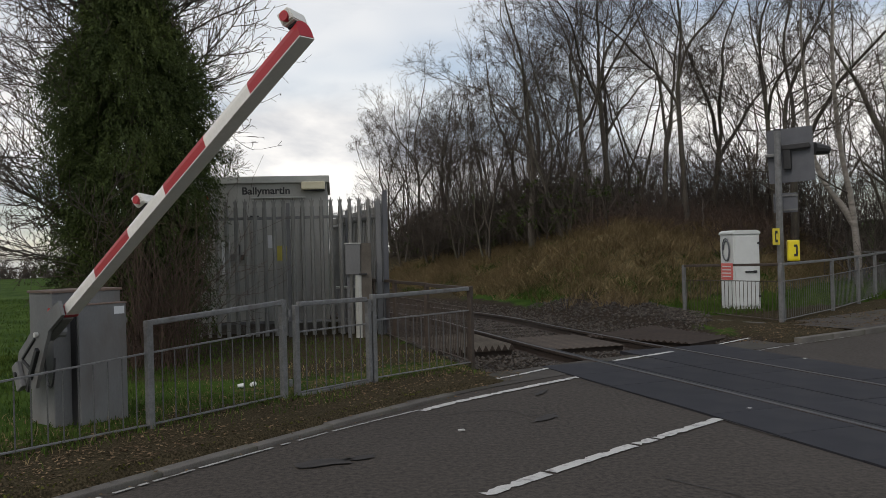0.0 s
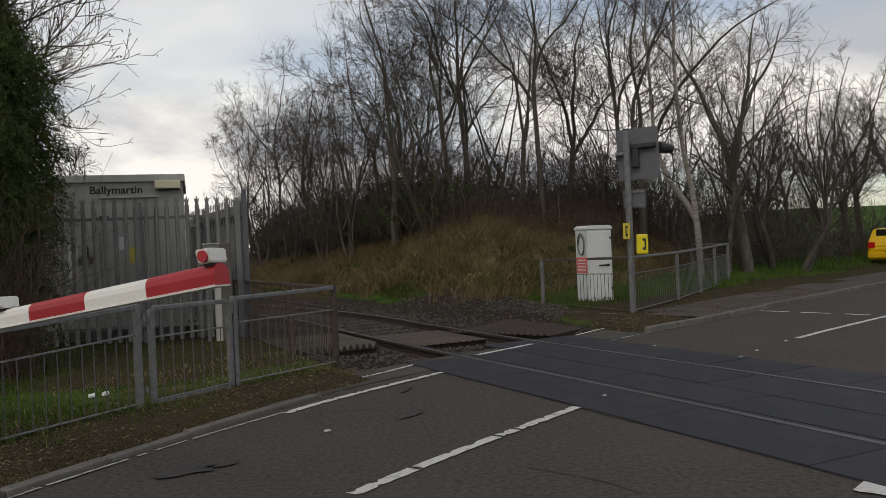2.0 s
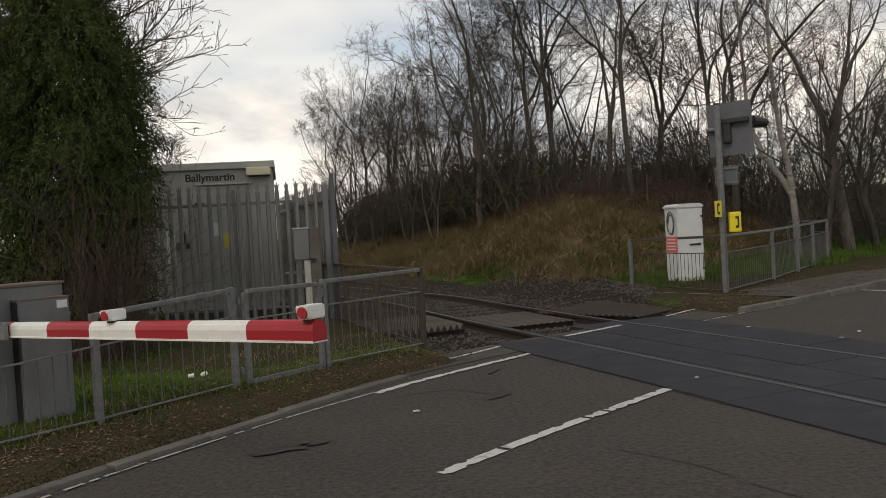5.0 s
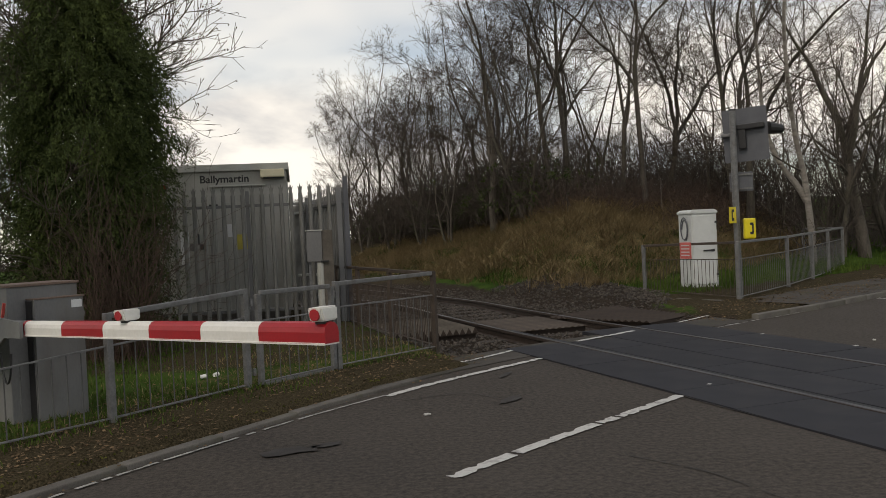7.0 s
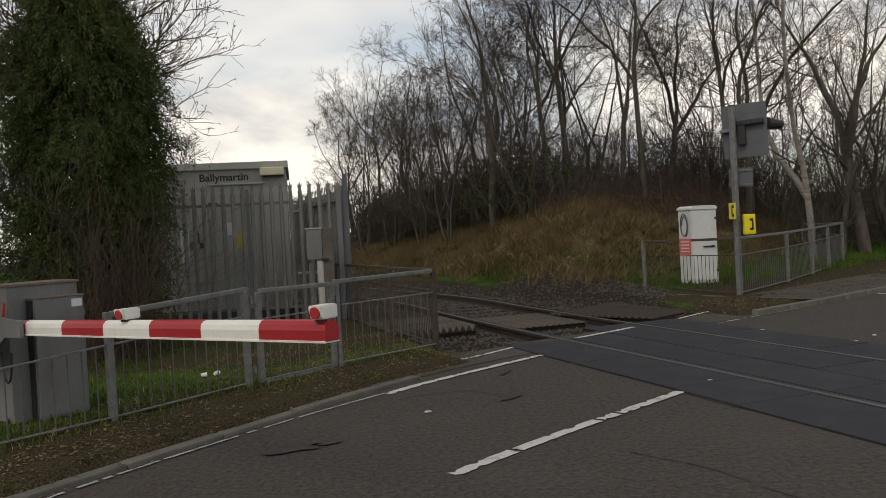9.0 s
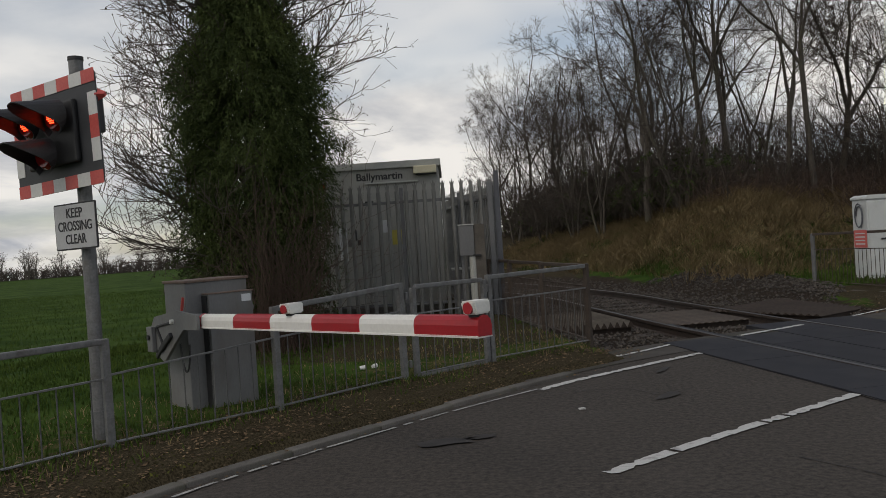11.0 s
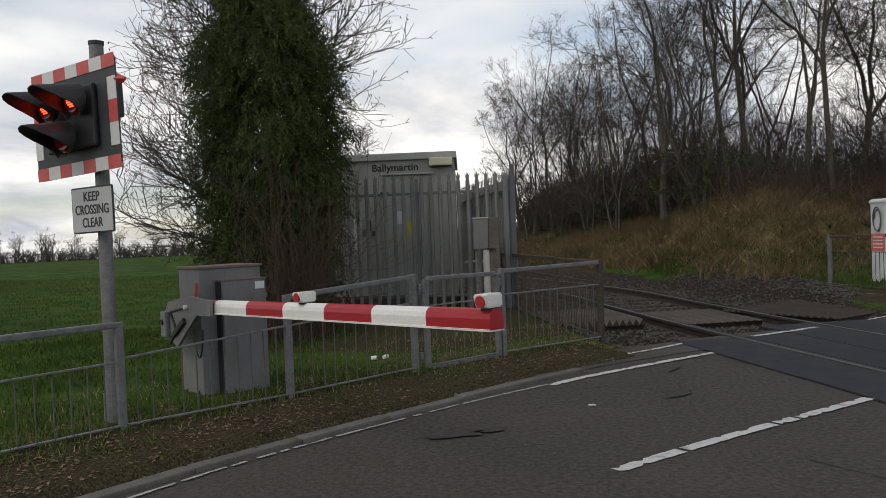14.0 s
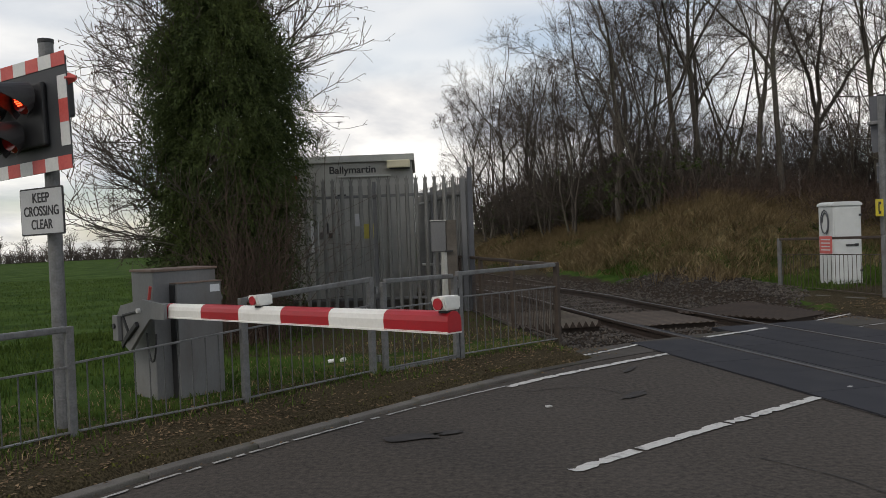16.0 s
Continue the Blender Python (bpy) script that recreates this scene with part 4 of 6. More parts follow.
        part("boom_lamp", bm, [M_WHITE, M_BLACK, M_RED], boom, "white hooded lamp with a red lens", pose(x, 0, z, 0, 0, 14) @ Matrix.Diagonal((0.6, 0.95, 0.66, 1)))
    part("release_lever", rod((k.x - 0.03, k.y - 0.03, 1.02), (k.x + 0.02, k.y - 0.035, 1.14), 0.014, 6), M_RED_PALE, b, "small red lever")
    # cable loop under the arm
    pts = [(0.02 + 0.09 * math.sin(t), -0.02, 0.74 - 0.27 * math.cos(t) ** 1.2) for t in np.linspace(-1.5, 1.5, 13)]
    bm = bmesh.new()
    for p, q in zip(pts, pts[1:]):
        rod(p, q, 0.009, 6, bm=bm)
    part("cable", bm, M_BLACK, b, "black cable loop")
    return b, boom


# ---------------------------------------------------------------- traffic light
def signal():
    s = thing("traffic_light", "crossing warning light with red and white border on a pole", "traffic light", pose(-3.86, 6.33, 0.0))
    part("pole", rod((0, 0, 0.0), (0, 0, 3.17), 0.057, 16), M_GALV, s, smooth=False)
    part("pole_cap", rod((0, 0, 3.17), (0, 0, 3.20), 0.062, 16), M_BLACK, s)
    part("pole_base", rod((0, 0, 0.0), (0, 0, 0.32), 0.075, 16), M_GALV, s)
    a = -24.0
    # board place: its right edge near the road
    m = pose(-0.19, -0.05, 2.565, 0, -2.5, a)
    W, Hh = 1.14, 0.90
    board = part("backboard", plate(rounded(W, Hh, 0.06), 0.012), M_BOARD, s, "black backboard with red and white checked border", m)
    t = 0.105
    nx, nz = 7, 5
    for i in range(nx):
        w = W / nx
        for zc, nm in ((Hh / 2 - t / 2, "t"), (-Hh / 2 + t / 2, "b")):
            part("border_block", box((-W / 2 + (i + 0.5) * w, -0.0035, zc), (w - 0.001, 0.005, t), 0.0), M_RED_PALE if i % 2 == 0 else M_WHITE_DULL, board)
    for i in range(1, nz - 1):
        hh = Hh / nz
        for xc in (-W / 2 + t / 2, W / 2 - t / 2):
            part("border_block", box((xc, -0.0035, -Hh / 2 + (i + 0.5) * hh), (t, 0.005, hh - 0.001), 0.0), M_RED_PALE if i % 2 == 0 else M_WHITE_DULL, board)
    part("lamp_case", box((0, -0.03, 0.0), (0.66, 0.05, 0.5), 0.02), M_BLACK, board)

    def hooded(x, z, lit):
        bm = bmesh.new()
        n, r, ln = 20, 0.135, 0.36
        rings = []
        for k in range(n + 1):
            ang = radians(-60 + 300 * k / n)
            reach = ln * (0.12 + 0.88 * step01(math.sin(ang), -0.5, 0.95))
            q = (r * math.cos(ang), r * math.sin(ang))
            q2 = (q[0] * 0.94, q[1] * 0.94)
            rings.append([bm.verts.new((x + q[0], -0.11, z + q[1])), bm.verts.new((x + q[0] * 0.95, -0.11 - reach, z + q[1] * 0.95 - 0.05)),
                          bm.verts.new((x + q2[0] * 0.95, -0.11 - reach, z + q2[1] * 0.95 - 0.05)), bm.verts.new((x + q2[0], -0.11, z + q2[1]))])
        for p, q in zip(rings, rings[1:]):
            for i in range(3):
                bm.faces.new((p[i], p[i + 1], q[i + 1], q[i]))
        h = part("hood", bm, M_BLACK, board)
        part("lens", rod((x, -0.112, z), (x, -0.15, z), 0.12, 20, r2=0.10), M_LENS, board, "dark lens")
        if lit:
            bm = bmesh.new()
            for u in range(-4, 5):
                for v in range(-4, 5):
                    if u * u + v * v < 13:
                        box((x + u * 0.018, -0.154, z + v * 0.018), (0.010, 0.008, 0.010), bm=bm)
            return part("led_cluster", bm, M_LED, board, "lit red light")
    a1 = hooded(0.2, 0.12, True)
    a2 = hooded(-0.16, 0.12, True)
    hooded(0.03, -0.16, False)
    part("rear_case", box((0.33, 0.09, 0.12), (0.22, 0.14, 0.3), 0.02), M_BLACK, board)
    part("bracket", box((0.25, 0.05, -0.2), (0.12, 0.08, 0.06), 0.006), M_GALV, board)
    part("rear_hood", rod((0.55, 0.03, 0.24), (0.615, 0.05, 0.235), 0.05, 4, r2=0.02), M_RED_PALE, board, "small red pointed marker")
    k = thing("keep_clear_sign", "white rectangular sign reading keep crossing clear on the pole", "sign", pose(-3.86, 6.26, 1.825, 0, -0.8, a))
    part("panel", plate(rounded(0.55, 0.375, 0.015), 0.008), M_INK, k, "black edge", pose(0, -0.06, 0))
    part("face", plate(rounded(0.525, 0.35, 0.012), 0.004), M_SIGN_DULL, k, "dulled white sign face", pose(0, -0.0645, 0))
    for txt, z, w in (("KEEP", 0.105, 0.21), ("CROSSING", 0.0, 0.44), ("CLEAR", -0.105, 0.27)):
        lettering(txt, 0.108, M_INK, k, pose(0, -0.0665, z), w, 0.0012)
    for z in (-0.1, 0.1):
        part("clip", box((0.12, -0.03, z), (0.14, 0.06, 0.03), 0.004), M_GALV, k)
    return a1, a2


# ---------------------------------------------------------------- hut and palisade
def hut():
    a = 8.0
    h = thing("relay_hut", "grey panelled equipment hut lettered Ballymartin", "hut", pose(-3.61, 15.7, 0.1, 0, 0, a))
    W, D, T = 2.5, 3.4, 2.82
    part("wall", box((0, D / 2, 0.2 + T / 2 - 0.1), (W, D, T - 0.2), 0.01), M_HUT, h)
    part("plinth", box((0, D / 2, 0.1), (W - 0.1, D - 0.1, 0.2), 0.01), M_KERB, h)
    part("roof", box((0, D / 2, T + 0.065), (W + 0.1, D + 0.12, 0.13), 0.012), M_HUT_TRIM, h, "flat roof with pale fascia")
    for x, w in ((-0.69, 1.0), (0.27, 0.88)):
        d = part("door", box((x, -0.012, 1.22), (w, 0.03, 2.05), 0.006), M_HUT, h)
        for z in (0.45, 1.2, 1.95):
            part("door_hinge", rod((x - w / 2 - 0.01, -0.03, z), (x - w / 2 - 0.01, -0.03, z + 0.12), 0.014, 6), M_HUT, d)
    part("door_handle", box((-0.40, -0.06, 1.58), (0.05, 0.07, 0.2), 0.01), M_BLACK, h)
    part("lock_box", box((-0.5, -0.05, 1.44), (0.09, 0.06, 0.13), 0.01), M_BOX, h)
    part("lock_box", box((-0.33, -0.05, 1.44), (0.07, 0.06, 0.1), 0.01), M_BLACK, h)
    part("handle_plate", box((-0.1, -0.045, 2.2), (0.16, 0.03, 0.03), 0.004), M_BLACK, h)
    part("notice", box((-0.64, -0.03, 1.42), (0.15, 0.006, 0.62)), M_SIGN, h, "tall white notice")
    part("notice", box((0.20, -0.03, 1.72), (0.14, 0.006, 0.24)), M_SIGN, h, "small white notice")
    part("warning_label", box((0.31, -0.03, 1.50), (0.17, 0.006, 0.28)), M_YELLOW_DULL, h, "yellow warning label")
    part("warning_label", box((0.48, -0.03, 1.50), (0.13, 0.006, 0.28)), M_YELLOW_DULL, h, "yellow warning label")
    part("drip_rail", box((0.35, -0.03, 2.55), (1.0, 0.05, 0.03), 0.006), M_HUT_TRIM, h)
    part("panel_strip", box((0.77, -0.01, 1.3), (0.04, 0.03, 2.4), 0.004), M_HUT_TRIM, h)
    lamp = part("bulkhead_lamp", box((1.0, -0.09, 2.755), (0.44, 0.16, 0.15), 0.02), M_CREAM, h, "cream bulkhead lamp")
    part("lamp_underside", box((1.02, -0.08, 2.672), (0.38, 0.12, 0.02), 0.004), M_BLACK, lamp)
    part("beacon", rod((-0.98, -0.12, 2.54), (-0.98, 0.0, 2.54), 0.06, 12), M_LENS, h, "dark red beacon")
    part("beacon_base", rod((-0.98, -0.03, 2.54), (-0.98, 0.0, 2.54), 0.08, 12), M_BLACK, h)
    part("aerial", rod((-0.9, -0.08, 2.6), (-0.9, -0.08, 3.12), 0.012, 6), M_GALV, h)
    lettering("Ballymartin", 0.19, M_INK, h, pose(0.12, -0.006, 2.675, 0, 0, 0), 0.88, 0.004)


def pale_mesh():
    """One pressed pale: a folded strip with a splayed three-pointed head."""
    w, d, hgt, t = 0.074, 0.026, 2.44, 0.006
    bm = bmesh.new()
    prof = [(-w / 2, 0.0), (-w / 4, -d), (w / 4, -d), (w / 2, 0.0), (w / 2, t), (w / 4, -d + t), (-w / 4, -d + t), (-w / 2, t)]
    lo = [bm.verts.new((x, y, 0)) for x, y in prof]
    hi = [bm.verts.new((x, y, hgt - 0.17)) for x, y in prof]
    for i in range(8):
        bm.faces.new((lo[i], lo[(i + 1) % 8], hi[(i + 1) % 8], hi[i]))
    head = [(-0.030, -0.18), (0.030, -0.18), (0.028, -0.13), (0.046, -0.035), (0.020, -0.075), (0.0, 0.0), (-0.020, -0.075), (-0.046, -0.035), (-0.028, -0.13)]
    a = [bm.verts.new((x, -d * 0.55, hgt + z)) for x, z in head]
    b = [bm.verts.new((x, -d * 0.55 + t, hgt + z)) for x, z in head]
    n = len(head)
    bm.faces.new(a), bm.faces.new(b[::-1])
    for i in range(n):
        bm.faces.new((a[i], b[i], b[(i + 1) % n], a[(i + 1) % n]))
    bmesh.ops.recalc_face_normals(bm, faces=bm.faces[:])
    return mesh_of(bm, "pale", M_PALE)


def palisade():
    me = pale_mesh()
    f = thing("palisade_fence", "galvanised steel palisade fence with split spiked tops", "fence")
    a, b = Vector((-4.72, 14.62, 0.1)), Vector((-1.24, 14.88, 0.1))
    runs = [(a, b), (b, Vector((-3.1, 21.0, 0.1))), (Vector((-6.0, 20.6, 0.1)), a)]
    for r, (p, q) in enumerate(runs):
        u = (q - p)
        n = max(2, int(u.length / 0.162))
        ang = math.degrees(math.atan2(u.y, u.x))
        for k in range(n):
            s = p + u * ((k + 0.5) / n)
            part("pale", me, None, f, m=pose(s.x, s.y, s.z + 0.04, 0, 0, ang))
        for z in (0.28, 2.12):
            c = (p + q) / 2
            part("cross_rail", box((0, 0.03, z), (u.length, 0.045, 0.05), 0.004), M_GALV, f, m=pose(c.x, c.y, c.z, 0, 0, ang))
        posts = [p, (p + q) / 2, q] if r else [p, p + u * 0.52, q]
        for s in posts:
            part("post", box((0, 0.09, 1.22), (0.06, 0.09, 2.42), 0.004), M_BOX, f, m=pose(s.x, s.y, s.z - 0.05, 0, 0, ang))
    part("corner_post", box((0, 0, 1.3), (0.085, 0.085, 2.65), 0.006), M_BACK, f, "dark corner post", pose(-1.2, 14.95, 0.05))
    m = thing("meter_cupboard", "small weathered grey cupboard on posts inside the fence", "cupboard", pose(-1.66, 14.35, 0.08, 0, 0, 8))
    part("cupboard_body", box((-0.07, 0, 1.38), (0.25, 0.22, 0.52), 0.01), M_BOX, m)
    part("cupboard_top", box((-0.07, 0, 1.65), (0.28, 0.25, 0.02), 0.004), M_HUT_TRIM, m)
    part("backing_post", box((0.155, -0.02, 0.82), (0.18, 0.10, 1.66), 0.004), M_ARRIS, m, "weathered wooden post")
    part("leg", box((-0.15, 0.03, 0.55), (0.05, 0.05, 1.1), 0.004), M_GALV, m)
    part("cable_clip", box((0.10, -0.10, 1.12), (0.14, 0.05, 0.03), 0.004), M_BLACK, m)
    part("conduit", rod((0.02, -0.05, 0.0), (0.02, -0.05, 1.1), 0.06, 8), M_HUT_TRIM, m, "pale grey duct")
    l = thing("low_cupboard", "low grey cupboard behind the palisade", "cupboard", pose(-2.0, 15.4, 0.08, 0, 0, 8))
    part("body", box((0, 0, 0.42), (0.3, 0.24, 0.84), 0.01), M_BOX, l)
    part("top", box((0, 0, 0.86), (0.34, 0.28, 0.04), 0.008), M_HUT_TRIM, l)


# ---------------------------------------------------------------- beyond the crossing
def far_side():
    c = thing("location_cabinet", "tall pale grey lineside cabinet with a coiled cable", "cabinet", pose(6.28, 18.45, 0.08, 0, 0, 10))
    c.scale = (0.92, 0.92, 0.92)
    part("body", box((0, 0, 0.92), (0.66, 0.62, 1.78), 0.012), M_CAB, c)
    bm = plate([(-0.36, 0.0), (0.36, 0.0), (0.36, 0.05), (0.27, 0.10), (-0.27, 0.10), (-0.36, 0.05)], 0.68)
    bmesh.ops.bevel(bm, geom=bm.edges[:], offset=0.012, segments=2, affect="EDGES")
    part("cap", bm, M_CAB, c, "chamfered cap", pose(0, -0.34, 1.812))
    part("lock", box((0.2, -0.335, 0.93), (0.09, 0.025, 0.06), 0.006), M_BLACK, c)
    part("door", box((0.0, -0.318, 0.95), (0.6, 0.02, 1.64), 0.006), M_CAB, c)
    part("door_handle", box((0.05, -0.34, 0.93), (0.2, 0.03, 0.035), 0.006), M_BLACK, c)
    part("plinth", box((0, 0, 0.0), (0.8, 0.68, 0.12), 0.01), M_KERB, c)
    for z in (0.35, 1.6):
        part("hinge", box((0.3, -0.335, z), (0.06, 0.03, 0.05), 0.004), M_BLACK, c)
    bm = bmesh.new()
    for k in range(20):
        t0, t1 = k * 0.5236, (k + 1) * 0.5236
        r = 0.16 + 0.004 * k
        rod((-0.345 - 0.001 * k, r * 0.8 * math.cos(t0), 1.45 + r * 1.3 * math.sin(t0)), (-0.345 - 0.001 * k, r * 0.8 * math.cos(t1), 1.45 + r * 1.3 * math.sin(t1)), 0.014, 6, bm=bm)
    part("cable_coil", bm, M_BACK, c, "grey coiled cable")
    s = thing("traffic_light", "warning light seen from behind, on a steel pole", "traffic light", pose(6.0, 15.44, 0.0))
    part("pole", rod((0, 0, 0), (0, 0, 3.6), 0.06, 14), M_GALV, s)
    part("pole_cap", rod((0, 0, 3.6), (0, 0, 3.63), 0.066, 14), M_BLACK, s)
    bd = part("backboard", plate(rounded(0.80, 1.0, 0.03), 0.014), M_BACK, s, "plain grey back of the board", pose(0.28, 0.12, 3.16, 0, -2, -32))
    part("bracket", box((0.08, -0.07, 0.14), (0.56, 0.1, 0.1), 0.02), M_BLACK, bd)
    part("lamp_case", box((-0.05, -0.06, -0.06), (0.14, 0.1, 0.42), 0.02), M_BLACK, bd)
    part("clamp", box((-0.33, -0.06, 0.02), (0.2, 0.1, 0.06), 0.01), M_GALV, bd)
    part("hood", rod((0.4, 0.02, 0.08), (0.62, 0.2, 0.04), 0.12, 12, r2=0.08), M_BLACK, bd)
    sg = part("small_sign_back", plate(rounded(0.42, 0.36, 0.02), 0.01), M_BACK, s, "grey back of a small sign", pose(0.15, 0.08, 2.28, 0, 0, -30))
    for z in (-0.13, 0.13):
        part("sign_rail", box((0, -0.012, z), (0.42, 0.02, 0.03)), M_GALV, sg)
    ph = thing("crossing_telephone", "yellow telephone box with a black handset symbol", "telephone", pose(6.17, 15.28, 1.40, 0, 0, -14))
    part("case", box((0, 0, 0), (0.21, 0.16, 0.38), 0.03), M_YELLOW, ph)
    bm = box((0.05, -0.083, 0.0), (0.03, 0.006, 0.17))
    box((0.03, -0.083, 0.085), (0.06, 0.006, 0.045), bm=bm)
    box((0.03, -0.083, -0.085), (0.06, 0.006, 0.045), bm=bm)
    part("handset_symbol", bm, M_INK, ph, "black handset symbol")
    sg2 = thing("telephone_sign", "small yellow sign with a black handset symbol", "sign", pose(5.89, 15.34, 1.66, 0, 0, -84))
    part("panel", box((0, 0, 0), (0.26, 0.01, 0.3), 0.004), M_YELLOW, sg2)
    bm = box((0.0, -0.008, 0.0), (0.035, 0.006, 0.14))
    box((0.03, -0.008, 0.08), (0.08, 0.006, 0.05), bm=bm)
    box((0.03, -0.008, -0.08), (0.08, 0.006, 0.05), bm=bm)
    part("handset_symbol", bm, M_INK, sg2, "black handset symbol")


def parked_car():
    """Rear of a yellow car at the far verge."""
    c = thing("parked_car", "yellow car with red tail lamps parked on the far verge", "car", pose(22.45, 29.15, 0.02, 0, 0, 38))
    # local x to the front, the rear at x = -2
    side = [(-2.0, 0.35), (-2.05, 0.75), (-1.9, 1.0), (-1.35, 1.42), (0.2, 1.45), (0.95, 1.0), (1.9, 0.85), (2.05, 0.4), (1.9, 0.25), (-1.9, 0.25)]
    bm = plate(side, 1.66)
    bmesh.ops.bevel(bm, geom=bm.edges[:], offset=0.06, segments=2, affect="EDGES")
    part("body", bm, M_CARY, c, m=pose(0, -0.83, 0))
    glass = [(-1.72, 1.02), (-1.3, 1.36), (0.15, 1.38), (0.75, 1.02)]
    for y in (-0.838, 0.832):
        part("side_window", plate(glass, 0.008), M_GLASS, c, m=pose(0, y, 0))
    part("rear_window", box((-1.68, 0, 1.22), (0.02, 1.2, 0.36), 0.004, m=Matrix.Translation((0, 0, 0))), M_GLASS, c)
    part("bumper", box((-2.06, 0, 0.45), (0.12, 1.6, 0.2), 0.03), M_CARY, c)
    for y in (-0.68, 0.68):
        part("tail_lamp", box((-2.0, y, 0.83), (0.12, 0.24, 0.22), 0.02), M_TAIL, c, "red tail lamp")
    part("plate", box((-2.075, 0, 0.68), (0.02, 0.52, 0.11)), M_YELLOW, c)
    for x in (-1.25, 1.3):
        for y in (-0.78, 0.78):
            w = part("wheel", rod((x, y - 0.09, 0.3), (x, y + 0.09, 0.3), 0.31, 20), M_TYRE, c)
            part("rim", rod((x, y - 0.095, 0.3), (x, y + 0.095, 0.3), 0.19, 14), M_GALV, w)


def litter():
    for k, (x, y, a) in enumerate(((-2.39, 9.24, 20), (-2.27, 9.31, 65))):
        bm = rod((-0.032, 0, 0.022), (0.032, 0, 0.026), 0.021, 12, r2=0.026)
        single("paper_cup", bm, M_LITTERWHITE, "crushed white paper cup lying on the grass", "cup", pose(x, y, float(ground_height(np.array([x]), np.array([y]))[0]) + 0.012, 0, 0, a), "litter by the fence")


# ---------------------------------------------------------------- trees and plants
def tubes(lines, sides):
    """Tapered tubes along lists of points with radii: vertices and quads."""
    V, F, base = [], [], 0
    ang = np.arange(sides) * 2 * math.pi / sides
    ca, sa = np.cos(ang), np.sin(ang)
    for pts, rad in lines:
        n = len(pts)
        d = np.gradient(pts, axis=0)
        d /= np.linalg.norm(d, axis=1)[:, None] + 1e-9
        ref = np.array([1.0, 0, 0]) if abs(d[0][0]) < 0.8 else np.array([0, 1.0, 0])
        u = np.cross(d, ref)
        u /= np.linalg.norm(u, axis=1)[:, None] + 1e-9
        w = np.cross(d, u)
        ring = pts[:, None] + rad[:, None, None] * (u[:, None] * ca[None, :, None] + w[:, None] * sa[None, :, None])
        V.append(ring.reshape(-1, 3))
        i = (np.arange(n - 1) * sides)[:, None] + np.arange(sides)[None]
        j = (np.arange(n - 1) * sides)[:, None] + (np.arange(sides)[None] + 1) % sides
        F.append(np.stack([i, j, j + sides, i + sides], -1).reshape(-1, 4) + base)
        base += n * sides
    return np.concatenate(V), np.concatenate(F)


def grow(rng, start, way, length, r0, r1, n, wander, lift):
    p, d = np.array(start, float), np.array(way, float)
    d /= np.linalg.norm(d)
    pts = [p.copy()]
    for k in range(n):
        d = d + rng.normal(0, wander, 3) + np.array([0, 0, lift])
        d /= np.linalg.norm(d)
        p = p + d * length / n
        pts.append(p.copy())
    return np.array(pts), np.linspace(r0, r1, n + 1)


def shoot(rng, pts, rad, f, spread, share, length, tip, n, wander, lift):
    """A branch off a line, at the share f of its length."""
    k = f * (len(pts) - 1)
    i = min(int(k), len(pts) - 2)
    t = k - i
    p = pts[i] * (1 - t) + pts[i + 1] * t
    r = (rad[i] * (1 - t) + rad[i + 1] * t)
    d = pts[i + 1] - pts[i]
    d /= np.linalg.norm(d)
    q = rng.normal(0, 1, 3)
    q -= d * (q @ d)
    q /= np.linalg.norm(q) + 1e-9
    way = d * math.cos(spread) + q * math.sin(spread)
    return grow(rng, p, way, length, r * share, tip, n, wander, lift)


